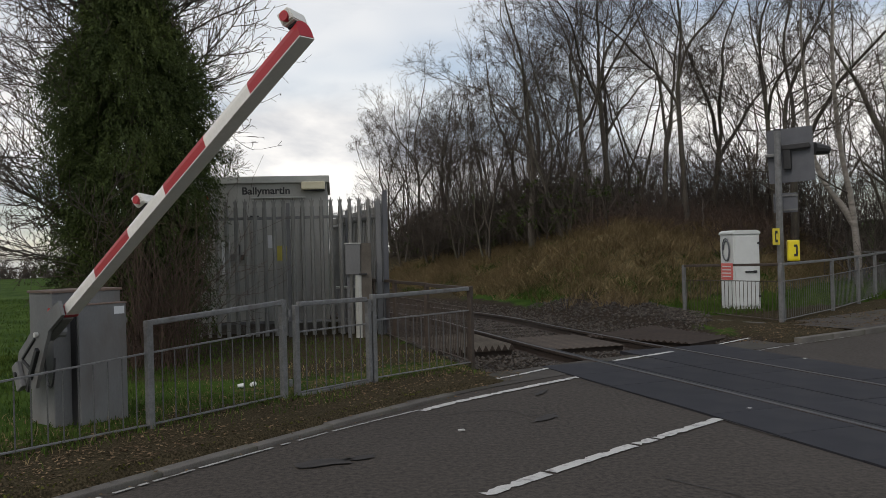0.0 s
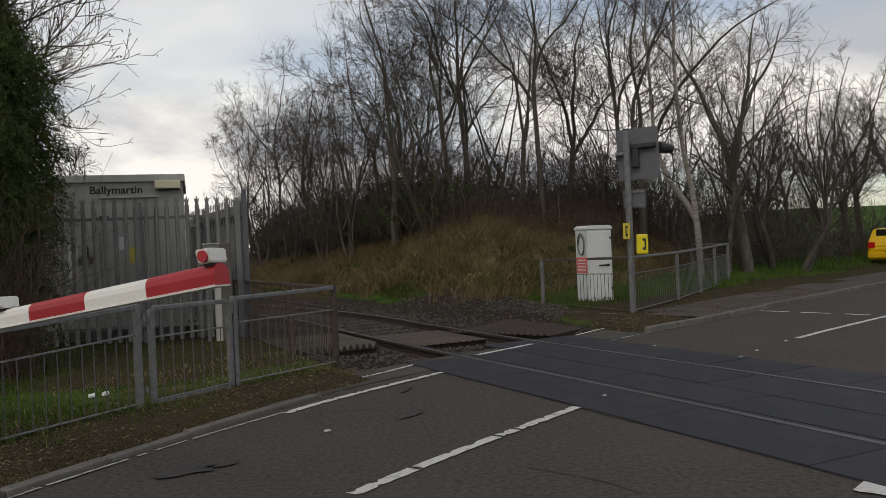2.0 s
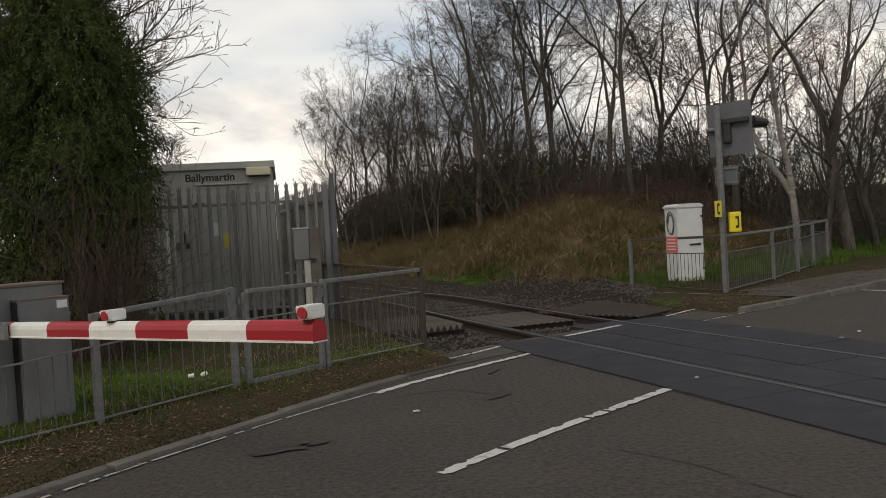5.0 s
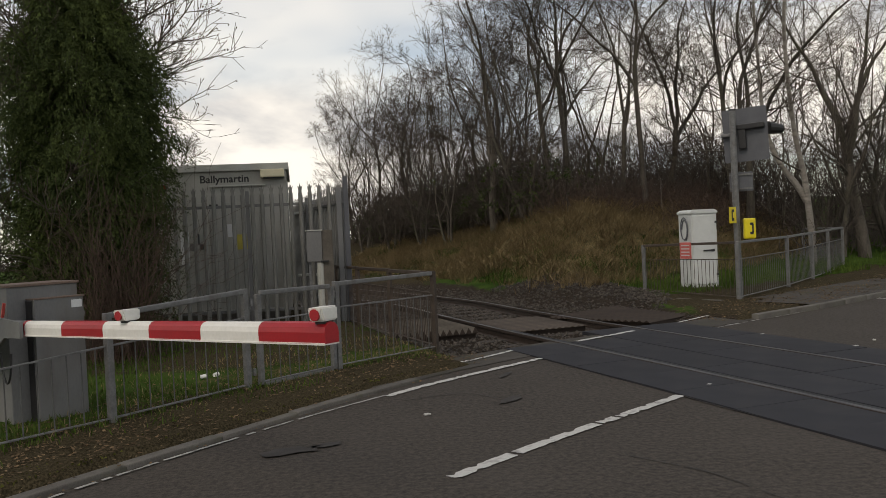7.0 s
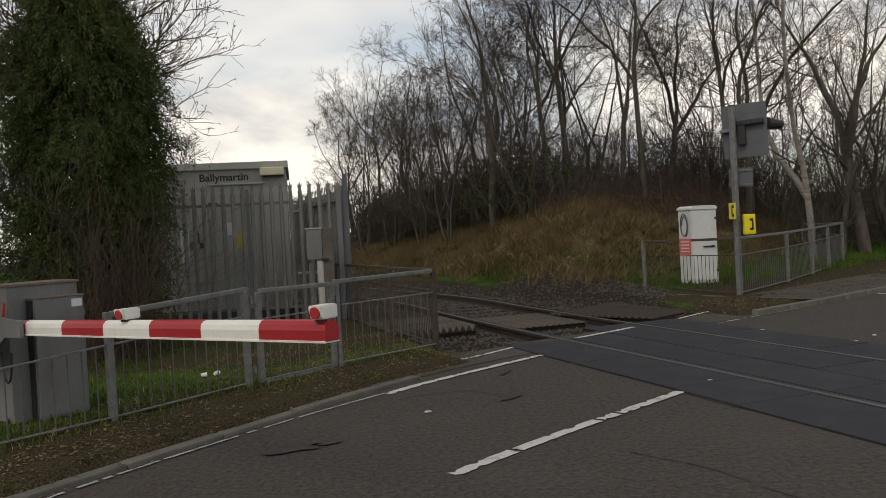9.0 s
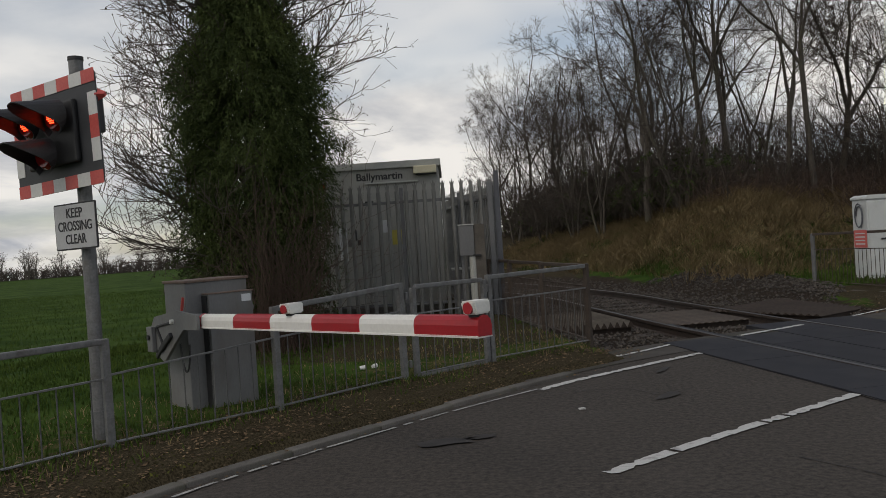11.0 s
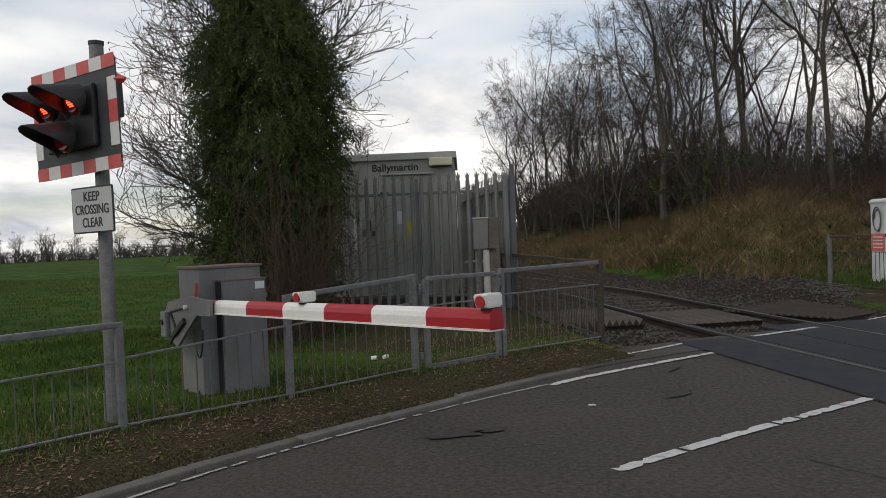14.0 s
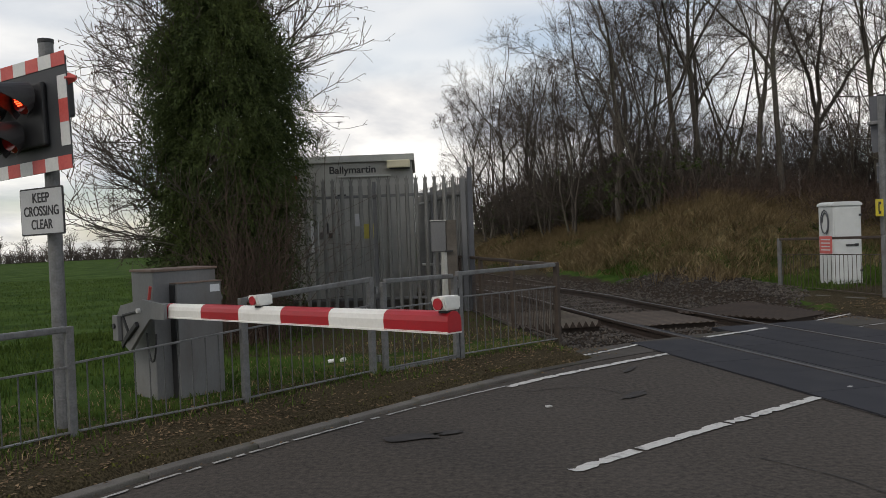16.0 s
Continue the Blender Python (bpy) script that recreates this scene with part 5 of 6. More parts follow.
def tree_meshes(seed, height, girth, stems=1, low=0.28, limbs=13, spread=0.75, twig=0.0048, keys=0, bark=None, lean=0.06, fine=1.0, droop=0.0, forks=3):
    """Trunks that fork into leaders, with limbs, branches and two orders of twigs."""
    rng = np.random.RandomState(seed)
    trunk, l1, l2, l3, l4 = [], [], [], [], []
    for s in range(stems):
        a = rng.uniform(0, 6.28)
        tilt = lean + (0.16 if stems > 1 else 0.0)
        hgt = height * rng.uniform(0.88, 1.0)
        g = girth / (1 + 0.35 * (stems - 1))
        first = grow(rng, (0.12 * s * math.cos(a), 0.12 * s * math.sin(a), -0.2), (tilt * math.cos(a), tilt * math.sin(a), 1), hgt * (low + 0.12), g, g * 0.72, 7, 0.05, 0.04)
        trunk.append(first)
        for k in range(forks):
            b = a + 6.28 * k / forks + rng.uniform(-0.5, 0.5)
            lead = 0.22 + 0.22 * rng.uniform()
            at = first[0][-1 - (k % 2)]
            trunk.append(grow(rng, at, (lead * math.cos(b), lead * math.sin(b), 1), hgt * (0.88 - low) * rng.uniform(0.75, 1.0), g * 0.55, 0.01, 12, 0.115, 0.035))
    leaders = [t for i, t in enumerate(trunk) if i % (forks + 1)]
    for t in leaders:
        n = max(3, limbs // 2)
        for k in range(n):
            f = 0.06 + 0.9 * (k + rng.uniform(0, 0.8)) / n
            ln = height * (0.26 * (1 - f) + 0.10) * rng.uniform(0.7, 1.25)
            l1.append(shoot(rng, *t, f, spread * rng.uniform(0.7, 1.25), 0.42, ln, 0.006, 8, 0.14, 0.045 - droop))
    for t in trunk[::forks + 1]:
        for k in range(3):
            l1.append(shoot(rng, *t, rng.uniform(0.45, 0.95), spread * 1.2, 0.28, height * rng.uniform(0.14, 0.26), 0.006, 8, 0.12, 0.03))
    for t in l1:
        ln0 = np.linalg.norm(t[0][-1] - t[0][0])
        for k in range(6):
            f = 0.14 + 0.82 * (k + rng.uniform(0, 0.9)) / 6
            l2.append(shoot(rng, *t, f, rng.uniform(0.45, 0.95), 0.6, ln0 * (0.5 * (1 - f) + 0.22) * rng.uniform(0.7, 1.2), 0.0055, 6, 0.14, 0.06 - droop))
    for t in l2:
        ln0 = np.linalg.norm(t[0][-1] - t[0][0])
        for k in range(int(5 * fine)):
            f = 0.15 + 0.82 * rng.uniform()
            l3.append(shoot(rng, *t, f, rng.uniform(0.4, 1.0), 0.75, max(0.3, ln0 * rng.uniform(0.35, 0.65)), twig * 0.9, 3, 0.18, 0.05 - droop))
    for t in l3:
        ln0 = np.linalg.norm(t[0][-1] - t[0][0])
        for k in range(int(3 * fine)):
            l4.append(shoot(rng, *t, 0.2 + 0.78 * rng.uniform(), rng.uniform(0.4, 1.0), 0.85, max(0.16, ln0 * rng.uniform(0.4, 0.75)), twig * 0.75, 1, 0.16, 0.05))
    v1, f1 = tubes(trunk, 9)
    v2, f2 = tubes(l1, 6)
    body = raw_mesh("trunk", np.concatenate([v1, v2]), np.concatenate([f1, f2 + len(v1)]), [bark or M_BARK], True)
    v3, f3 = tubes(l2, 4)
    v4, f4 = tubes(l3 + l4, 3)
    V, F = [v3, v4], [f3, f4 + len(v3)]
    idx = [np.zeros(len(f3)), np.zeros(len(f4))]
    if keys:
        ends = np.array([t[0][-1] for t in (l3 + l4)])
        pick = ends[rng.choice(len(ends), min(keys, len(ends)), replace=False)]
        m = len(pick)
        s = rng.uniform(0.012, 0.027, (m, 1, 1))
        q = np.array([(-1, 0, 0), (0, 0.6, -1.6), (1, 0, 0), (0, -0.6, 0.4)])[None] * s
        kv = (q + pick[:, None] - np.array([0, 0, 0.03])).reshape(-1, 3)
        kf = np.arange(4 * m).reshape(-1, 4) + len(v3) + len(v4)
        V.append(kv), F.append(kf), idx.append(np.ones(m))
    crown = raw_mesh("crown", np.concatenate(V), np.concatenate(F), [M_TWIG, M_KEYS], False, np.concatenate(idx))
    return body, crown


def plant_tree(name, meshes, x, y, turn, scale, label, group, sink=0.0):
    z = float(ground_height(np.array([x]), np.array([y]))[0]) - sink
    t = thing(name, label, "tree", pose(x, y, z, 0, 0, turn), group)
    t.scale = (scale, scale, scale)
    part("trunk", meshes[0], None, t)
    part("crown", meshes[1], None, t, "bare twigs")
    return t


def polar(az, r):
    return r * math.sin(radians(az)), r * math.cos(radians(az))


def woods():
    kinds = [tree_meshes(11, 12, 0.105, 1, 0.22, 13, 0.85), tree_meshes(12, 13, 0.15, 1, 0.14, 14, 0.9, keys=900), tree_meshes(13, 11, 0.12, 2, 0.14, 9, 0.85, forks=2),
             tree_meshes(14, 12.5, 0.10, 1, 0.3, 13, 0.8, keys=600), tree_meshes(15, 9, 0.10, 3, 0.08, 7, 0.95, keys=900, forks=2)]
    rnd = random.Random(21)
    spots = []
    for k, az in enumerate(np.arange(-3.9, 25.5, 1.65)):
        far = 1 - min(1, max(0, (az + 4.5) / 12))
        spots.append((az + rnd.uniform(-0.5, 0.5), 31 + 15 * far + rnd.uniform(-1.5, 2.5), 0.98 - 0.22 * far + rnd.uniform(-0.08, 0.1)))
    for k, az in enumerate(np.arange(-3.0, 12, 2.6)):
        far = 1 - min(1, max(0, (az + 4.5) / 12))
        spots.append((az + rnd.uniform(-0.8, 0.8), 36 + 18 * far + rnd.uniform(-2, 4), 1.0 - 0.2 * far + rnd.uniform(-0.1, 0.1)))
    # bushy trees that lean out over the track
    spots += [(5.4, 31, 1.0), (-3.4, 40, 0.95), (-1.5, 37, 1.0), (0.4, 35, 1.02), (2.2, 33, 1.0)]
    for k, (az, r, s) in enumerate(spots):
        x, y = polar(az, r)
        kind = 4 if k >= len(spots) - 4 else 1 if k == len(spots) - 5 else (k * 3 + k // 5) % 5
        plant_tree("bare_tree", kinds[kind], x, y, rnd.uniform(0, 360), s, "leafless grey-brown tree on the grassy bank", "bare trees on the bank", 0.1)


def birch():
    """A pale birch whose two stems part low down, the second leaning out and then turning up."""
    rng = np.random.RandomState(31)
    x, y = 11.03, 22.99
    z0 = float(ground_height(np.array([x]), np.array([y]))[0])

    def stem(points, r0, r1):
        q = spline([(a, b, c) for a, b, c in points], 0.5)
        return q, np.linspace(r0, r1, len(q))
    main = stem([(0.02, 0, -0.1), (0, 0, 0.9), (-0.06, 0.03, 1.8), (-0.13, 0.07, 2.6), (-0.28, 0.14, 3.55), (-0.40, 0.19, 5.0), (-0.45, 0.21, 6.45), (-0.35, 0.3, 8.2), (-0.5, 0.2, 10.2)], 0.105, 0.018)
    second = stem([(-0.08, 0.05, 1.75), (-0.32, 0.2, 2.3), (-0.64, 0.33, 2.8), (-0.9, 0.42, 3.5), (-1.05, 0.47, 4.5), (-1.1, 0.5, 5.9), (-1.16, 0.52, 7.3), (-1.0, 0.5, 9.4)], 0.09, 0.016)
    l1, l2, l3 = [], [], []
    for t, low in ((main, 0.3), (second, 0.4)):
        for k in range(13):
            f = low + (0.97 - low) * (k + rng.uniform(0, 0.8)) / 13
            l1.append(shoot(rng, *t, f, rng.uniform(0.6, 1.0), 0.4, rng.uniform(1.2, 2.4) * (1.15 - 0.6 * f), 0.006, 7, 0.12, 0.05))
    for t in l1:
        for k in range(7):
            l2.append(shoot(rng, *t, 0.15 + 0.8 * (k + rng.uniform()) / 7.1, rng.uniform(0.4, 0.9), 0.6, rng.uniform(0.4, 1.0), 0.005, 4, 0.15, 0.02))
    for t in l2:
        for k in range(6):
            l3.append(shoot(rng, *t, 0.1 + 0.85 * rng.uniform(), rng.uniform(0.4, 0.9), 0.7, rng.uniform(0.2, 0.55), 0.0038, 2, 0.15, 0.0))
    v1, f1 = tubes([main, second], 10)
    v2, f2 = tubes(l1, 6)
    t = thing("birch_tree", "pale-barked leafless birch with two stems behind the guard rail", "tree", pose(x, y, z0))
    part("trunk", raw_mesh("trunk", v1, f1, [M_BIRCH], True), None, t, "pale grey peeling bark")
    v3, f3 = tubes(l2 + l3, 3)
    part("crown", raw_mesh("crown", v2, f2, [M_BARK], True), None, t, "bare limbs")
    part("spray", raw_mesh("spray", v3, f3, [M_TWIG]), None, t, "bare twigs")


def hedge_trees():
    a = tree_meshes(41, 11, 0.20, 1, 0.25, 12, 0.7, fine=0.8)
    b = tree_meshes(42, 6.5, 0.16, 2, 0.2, 11, 0.95, lean=0.25, fine=0.8)
    c = tree_meshes(43, 9, 0.14, 2, 0.18, 10, 0.8, keys=200, fine=0.8)
    for az, r, kind, turn, s in ((28.6, 28, a, 40, 1.0), (27.4, 27.5, c, 10, 0.8), (30.2, 30, b, 80, 1.0), (31.6, 30, b, 200, 0.95), (33.4, 36, c, 60, 1.0), (34.6, 38, b, 300, 1.0), (36.6, 40, a, 130, 0.9), (39, 44, c, 90, 1.1), (41.5, 38, a, 20, 1.0), (30.8, 45, c, 250, 1.0), (35.2, 47, a, 70, 0.9)):
        x, y = polar(az, r)
        plant_tree("hedgerow_tree", kind, x, y, turn, s, "leafless twisted tree in the hedgerow", "hedgerow trees", 0.1)


def ash_tree(x, y):
    """A small ash of three stems; low limbs reach over the field, high ones over the hut, all tips turned up."""
    rng = np.random.RandomState(51)
    z0 = float(ground_height(np.array([x]), np.array([y]))[0])
    stems = [grow(rng, (0.15 * math.cos(2.1 * k), 0.15 * math.sin(2.1 * k), -0.1), (0.12 * math.cos(2.1 * k), 0.12 * math.sin(2.1 * k), 1), 7.4, 0.075, 0.012, 12, 0.05, 0.03) for k in range(3)]
    east = np.array([0.93, 0.37, 0.0])

    def clear(t):
        """Keeps the air in front of the hut free."""
        p = t[0][-1]
        return p @ east > -2.35 and (p @ east < 0.75 or p[2] > 3.3)
    l1, l2, l3, l4 = [], [], [], []
    while len(l1) < 130:
        phi, h = rng.uniform(0, 6.28), rng.uniform(0.9, 6.9)
        d = np.array([math.cos(phi), math.sin(phi), rng.uniform(0.1, 0.6)])
        if d @ east > -0.1 and h < 3.5:
            continue
        q, r = stems[len(l1) % 3]
        k = h / 7.4 * (len(q) - 1)
        start = q[int(k)] + (q[min(int(k) + 1, len(q) - 1)] - q[int(k)]) * (k - int(k))
        l1.append(grow(rng, start, d, rng.uniform(1.7, 2.7) * (1 - 0.1 * max(0, h - 4)), 0.019, 0.006, 9, 0.09, 0.035))
    for t in l1:
        for k in range(6):
            l2.append(shoot(rng, *t, 0.25 + 0.74 * (k + rng.uniform()) / 6, rng.uniform(0.4, 0.9), 0.7, rng.uniform(0.5, 1.1), 0.005, 5, 0.14, 0.09))
    l2 = [t for t in l2 if clear(t)]
    for t in l2:
        for k in range(5):
            l3.append(shoot(rng, *t, 0.2 + 0.79 * rng.uniform(), rng.uniform(0.4, 0.9), 0.8, rng.uniform(0.2, 0.55), 0.0042, 3, 0.16, 0.12))
    l3 = [t for t in l3 if clear(t)]
    for t in l3:
        l4.append(shoot(rng, *t, 0.3 + 0.6 * rng.uniform(), rng.uniform(0.4, 0.9), 0.9, rng.uniform(0.1, 0.25), 0.0036, 1, 0.1, 0.1))
    v1, f1 = tubes(stems, 8)
    v2, f2 = tubes([t for t in l1 if clear(t)], 6)
    v3, f3 = tubes(l2, 4)
    v4, f4 = tubes(l3 + l4, 3)
    ends = np.array([t[0][-1] for t in l3 + l4])
    pick = ends[rng.choice(len(ends), 1900, replace=False)]
    m = len(pick)
    q = np.array([(-1, 0, 0), (0, 0.6, -1.8), (1, 0, 0), (0, -0.6, 0.4)])[None] * rng.uniform(0.007, 0.016, (m, 1, 1))
    kv = (q + pick[:, None] - np.array([0, 0, 0.015])).reshape(-1, 3)
    V = np.concatenate([v3, v4, kv])
    F = np.concatenate([f3, f4 + len(v3), np.arange(4 * m).reshape(-1, 4) + len(v3) + len(v4)])
    t = thing("ash_tree", "leafless ash with hanging seed bunches behind the evergreen", "tree", pose(x, y, z0), "bare trees by the hut")
    part("trunk", raw_mesh("trunk", np.concatenate([v1, v2]), np.concatenate([f1, f2 + len(v1)]), [M_BARK], True), None, t)
    part("crown", raw_mesh("crown", V, F, [M_TWIG, M_KEYS], False, np.concatenate([np.zeros(len(f3) + len(f4)), np.ones(m)])), None, t, "bare twigs with brown seed bunches")


def ash_and_evergreen():
    ash_tree(-4.95, 12.95)
    m = tree_meshes(53, 4.9, 0.05, 3, 0.08, 9, 0.9, keys=300, twig=0.005, forks=2, lean=0.12)
    plant_tree("thorn_bush", m, -5.7, 20.6, 250, 1.0, "dense leafless brown bush behind the hut", "bare trees by the hut")
    evergreen(-4.66, 12.2)


def sprays(rng, centres, outward, size, per, droop=0.5):
    """Small pointed leaves round many places, as triangles pairs."""
    n = len(centres)
    c = np.repeat(centres, per, 0) + rng.normal(0, size * 0.9, (n * per, 3))
    d = np.repeat(outward, per, 0) * 0.8 + rng.normal(0, 0.6, (n * per, 3)) + np.array([0, 0, -droop])
    d /= np.linalg.norm(d, axis=1)[:, None]
    s = rng.normal(0, 1, (n * per, 3))
    s -= d * np.sum(s * d, 1)[:, None]
    s /= np.linalg.norm(s, axis=1)[:, None]
    ln = (size * rng.uniform(0.8, 1.9, n * per))[:, None]
    w = ln * 0.26
    v = np.stack([c, c + d * ln * 0.5 + s * w, c + d * ln, c + d * ln * 0.5 - s * w], 1).reshape(-1, 3)
    return v, np.arange(4 * n * per).reshape(-1, 4)


def evergreen(x, y):
    rng = np.random.RandomState(61)
    z0 = float(ground_height(np.array([x]), np.array([y]))[0])
    t = thing("evergreen_tree", "dense dark green evergreen with shaggy drooping sprays", "tree", pose(x, y, z0))
    trunk = [grow(rng, (0, 0, -0.1), (0.02, 0, 1), 6.4, 0.15, 0.02, 12, 0.03, 0.05)]
    for k in range(80):
        f = 0.08 + 0.9 * k / 80
        trunk.append(shoot(rng, *trunk[0], f, 1.1, 0.3, 1.25 * (1.1 - f) + 0.2, 0.006, 5, 0.1, 0.03))
    v, f = tubes(trunk, 6)
    part("trunk", raw_mesh("trunk", v, f, [M_BARK], True), None, t)
    # fronds: each leaves the crown's body, reaches out and hangs over
    n, per = 6200, 58
    z = 0.45 + 6.0 * rng.uniform(0, 1, n) ** 0.95
    a = rng.uniform(0, 6.283, n)
    prof = np.interp(z, [0.4, 1.0, 1.6, 2.4, 3.3, 4.1, 4.5, 4.9, 5.3, 6.0, 6.5], [0.62, 0.9, 1.03, 1.12, 1.22, 1.1, 0.88, 0.56, 0.34, 0.18, 0.05])
    lump = 1 + 0.07 * np.sin(3 * a + 2.1 * z) + 0.09 * np.sin(5 * a - 4.3 * z + 1) + 0.10 * np.sin(8 * a + 6.1 * z)
    deep = np.sqrt(rng.uniform(0.06, 1.0, n))
    r = prof * lump * deep * 0.88
    out = np.stack([np.cos(a), np.sin(a), np.zeros(n)], 1)
    c = out * r[:, None]
    c[:, 2] = z
    length = rng.uniform(0.14, 0.46, n) * (1 + 0.6 * (rng.uniform(0, 1, n) > 0.9))
    lift = rng.uniform(-0.1, 0.75, n)
    s = rng.uniform(0, 1, (n, per)) ** 0.8
    p = c[:, None] + out[:, None] * (s * length[:, None])[..., None]
    p[..., 2] += (lift[:, None] * s - 0.95 * s * s) * length[:, None]
    p += rng.normal(0, 1, p.shape) * (0.022 + 0.03 * (1 - s))[..., None]
    d = np.repeat(out[:, None], per, 1) * 0.8
    d[..., 2] = lift[:, None] - 1.9 * s
    d = d + rng.normal(0, 0.5, d.shape)
    d = (d / np.linalg.norm(d, axis=-1)[..., None]).reshape(-1, 3)
    p = p.reshape(-1, 3)
    w = rng.normal(0, 1, d.shape)
    w -= d * np.sum(w * d, 1)[:, None]
    w /= np.linalg.norm(w, axis=1)[:, None]
    ln = (rng.uniform(0.018, 0.05, (n, per)) * np.where(deep < 0.72, 1.9, 1.0)[:, None]).reshape(-1, 1)
    v = np.stack([p, p + d * ln * 0.45 + w * ln * 0.17, p + d * ln, p + d * ln * 0.45 - w * ln * 0.17], 1).reshape(-1, 3)
    part("crown", raw_mesh("crown", v, np.arange(len(v)).reshape(-1, 4), [M_IVY]), None, t, "dark green drooping foliage")


def thicket(name, spots, label, seed, per=60, hgt=1.3, mat=None, leaf=0, leaf_mat=None, spread=0.5, r=0.006, lean=0.45, leaf_size=0.09):
    """Tangled stems that rise from the ground at many places."""
    rng = np.random.RandomState(seed)
    lines, tips = [], []
    for x, y in spots:
        z = float(ground_height(np.array([x]), np.array([y]))[0])
        for k in range(per):
            a = rng.uniform(0, 6.28)
            p = (x + rng.normal(0, spread), y + rng.normal(0, spread), z - 0.05)
            h = hgt * rng.uniform(0.45, 1.15)
            t = grow(rng, p, (lean * math.cos(a), lean * math.sin(a), 1), h, r * 1.6, r * 0.7, 5, 0.2, -0.01)
            lines.append(t)
            for j in range(2):
                lines.append(shoot(rng, *t, rng.uniform(0.25, 0.95), 0.8, 0.8, h * rng.uniform(0.2, 0.5), r * 0.6, 3, 0.2, 0.0))
            tips.append(t[0][rng.randint(1, 5)])
    v, f = tubes(lines, 3)
    idx = np.zeros(len(f))
    if leaf:
        tips = np.array(tips)
        v2, f2 = sprays(rng, tips, np.tile([[0, 0, 0.3]], (len(tips), 1)), leaf_size, leaf, 0.2)
        f = np.concatenate([f, f2 + len(v)])
        v = np.concatenate([v, v2])
        idx = np.concatenate([idx, np.ones(len(f2))])
    tagged(new(name, raw_mesh(name, v, f, [mat or M_TWIG, leaf_mat or M_SHRUB], False, idx)), label, "undergrowth", kind="stuff")


def undergrowth():
    rnd = random.Random(71)

    def bank_spots(n, az0, az1, b0, b1, far=48):
        """Places on the bank between two bearings and two depths behind its foot."""
        out = []
        while len(out) < n:
            x, y = polar(rnd.uniform(az0, az1), rnd.uniform(22, far))
            b = min(float(-left_of(TRACK, np.array([x]), np.array([y]))[0]) - 3.2, float(left_of(EDGE, np.array([x]), np.array([y]))[0]) - 6.0)
            if b0 < b < b1:
                out.append((x, y))
        return out
    spots = bank_spots(60, -4.5, 26, 5.6, 9)
    thicket("thicket", spots, "dark tangled bramble and scrub along the top of the bank", 72, 52, 1.6, leaf=4, spread=0.9, r=0.009, leaf_size=0.05)
    ever = bank_spots(62, -4.5, 10, 5.0, 8.5)
    thicket("thicket", ever, "dark evergreen scrub below the trees", 73, 40, 2.6, leaf=24, leaf_mat=M_IVY, spread=0.9, r=0.011, leaf_size=0.07)
    rear = [polar(az, 39 + rnd.uniform(-3, 5)) for az in np.arange(-1, 31, 0.42)]
    thicket("thicket", rear, "grey-brown scrub of young stems behind the trees", 76, 30, 4.2, leaf=1, spread=0.9, r=0.010, lean=0.25, leaf_size=0.05)
    brown = bank_spots(42, 8, 26, 4.6, 7.0, 34) + bank_spots(22, 17, 26, 2.4, 4.6, 34)
    thicket("bramble", brown, "reddish-brown leafless bramble over the upper bank", 77, 34, 1.05, leaf=2, spread=0.5, r=0.006, mat=M_STEM, lean=0.8, leaf_size=0.04)
    hedge = [polar(az, 27 + (az - 26) * 1.25 + rnd.uniform(-0.6, 0.6)) for az in np.arange(25.5, 44, 0.32)]
    thicket("hedge", hedge, "thin leafless hedge of tangled stems along the far verge", 74, 8, 2.2, spread=0.45, r=0.011)
    base = [(-4.02 + rnd.uniform(-0.42, 0.3), 11.15 + rnd.uniform(-0.25, 0.5)) for k in range(15)]
    thicket("thicket", base, "reddish-brown leafless stems round the foot of the evergreen", 75, 15, 2.3, spread=0.18, r=0.0036, mat=M_STEM, lean=0.16)


def blades(name, spots_xy, rng, hgt, width, mat, label, lean=0.45, way=None, size=None):
    x, y = spots_xy
    n = len(x)
    z = ground_height(x, y)
    a = rng.uniform(0, 6.28, n)
    h = hgt * rng.uniform(0.45, 1.2, n) * (1 if size is None else size)
    w = width * rng.uniform(0.6, 1.3, n)
    l = lean * h * rng.uniform(0.2, 1.3, n)
    b = rng.uniform(0, 6.28, n) if way is None else way
    base = np.stack([x, y, z - 0.01], 1)
    side = np.stack([np.cos(a) * w, np.sin(a) * w, 0 * a], 1)
    mid = base + np.stack([np.cos(b) * l * 0.35, np.sin(b) * l * 0.35, h * 0.6], 1)
    tip = base + np.stack([np.cos(b) * l, np.sin(b) * l, h], 1)
    v = np.stack([base - side, base + side, mid + side * 0.7, mid - side * 0.7, tip], 1).reshape(-1, 3)
    k = 5 * np.arange(n)[:, None]
    f = np.concatenate([k + np.array([[0, 1, 2]]), k + np.array([[0, 2, 3]]), k + np.array([[3, 2, 4]])])
    tagged(new(name, raw_mesh(name, v, f, [mat])), label, "grass", kind="stuff")


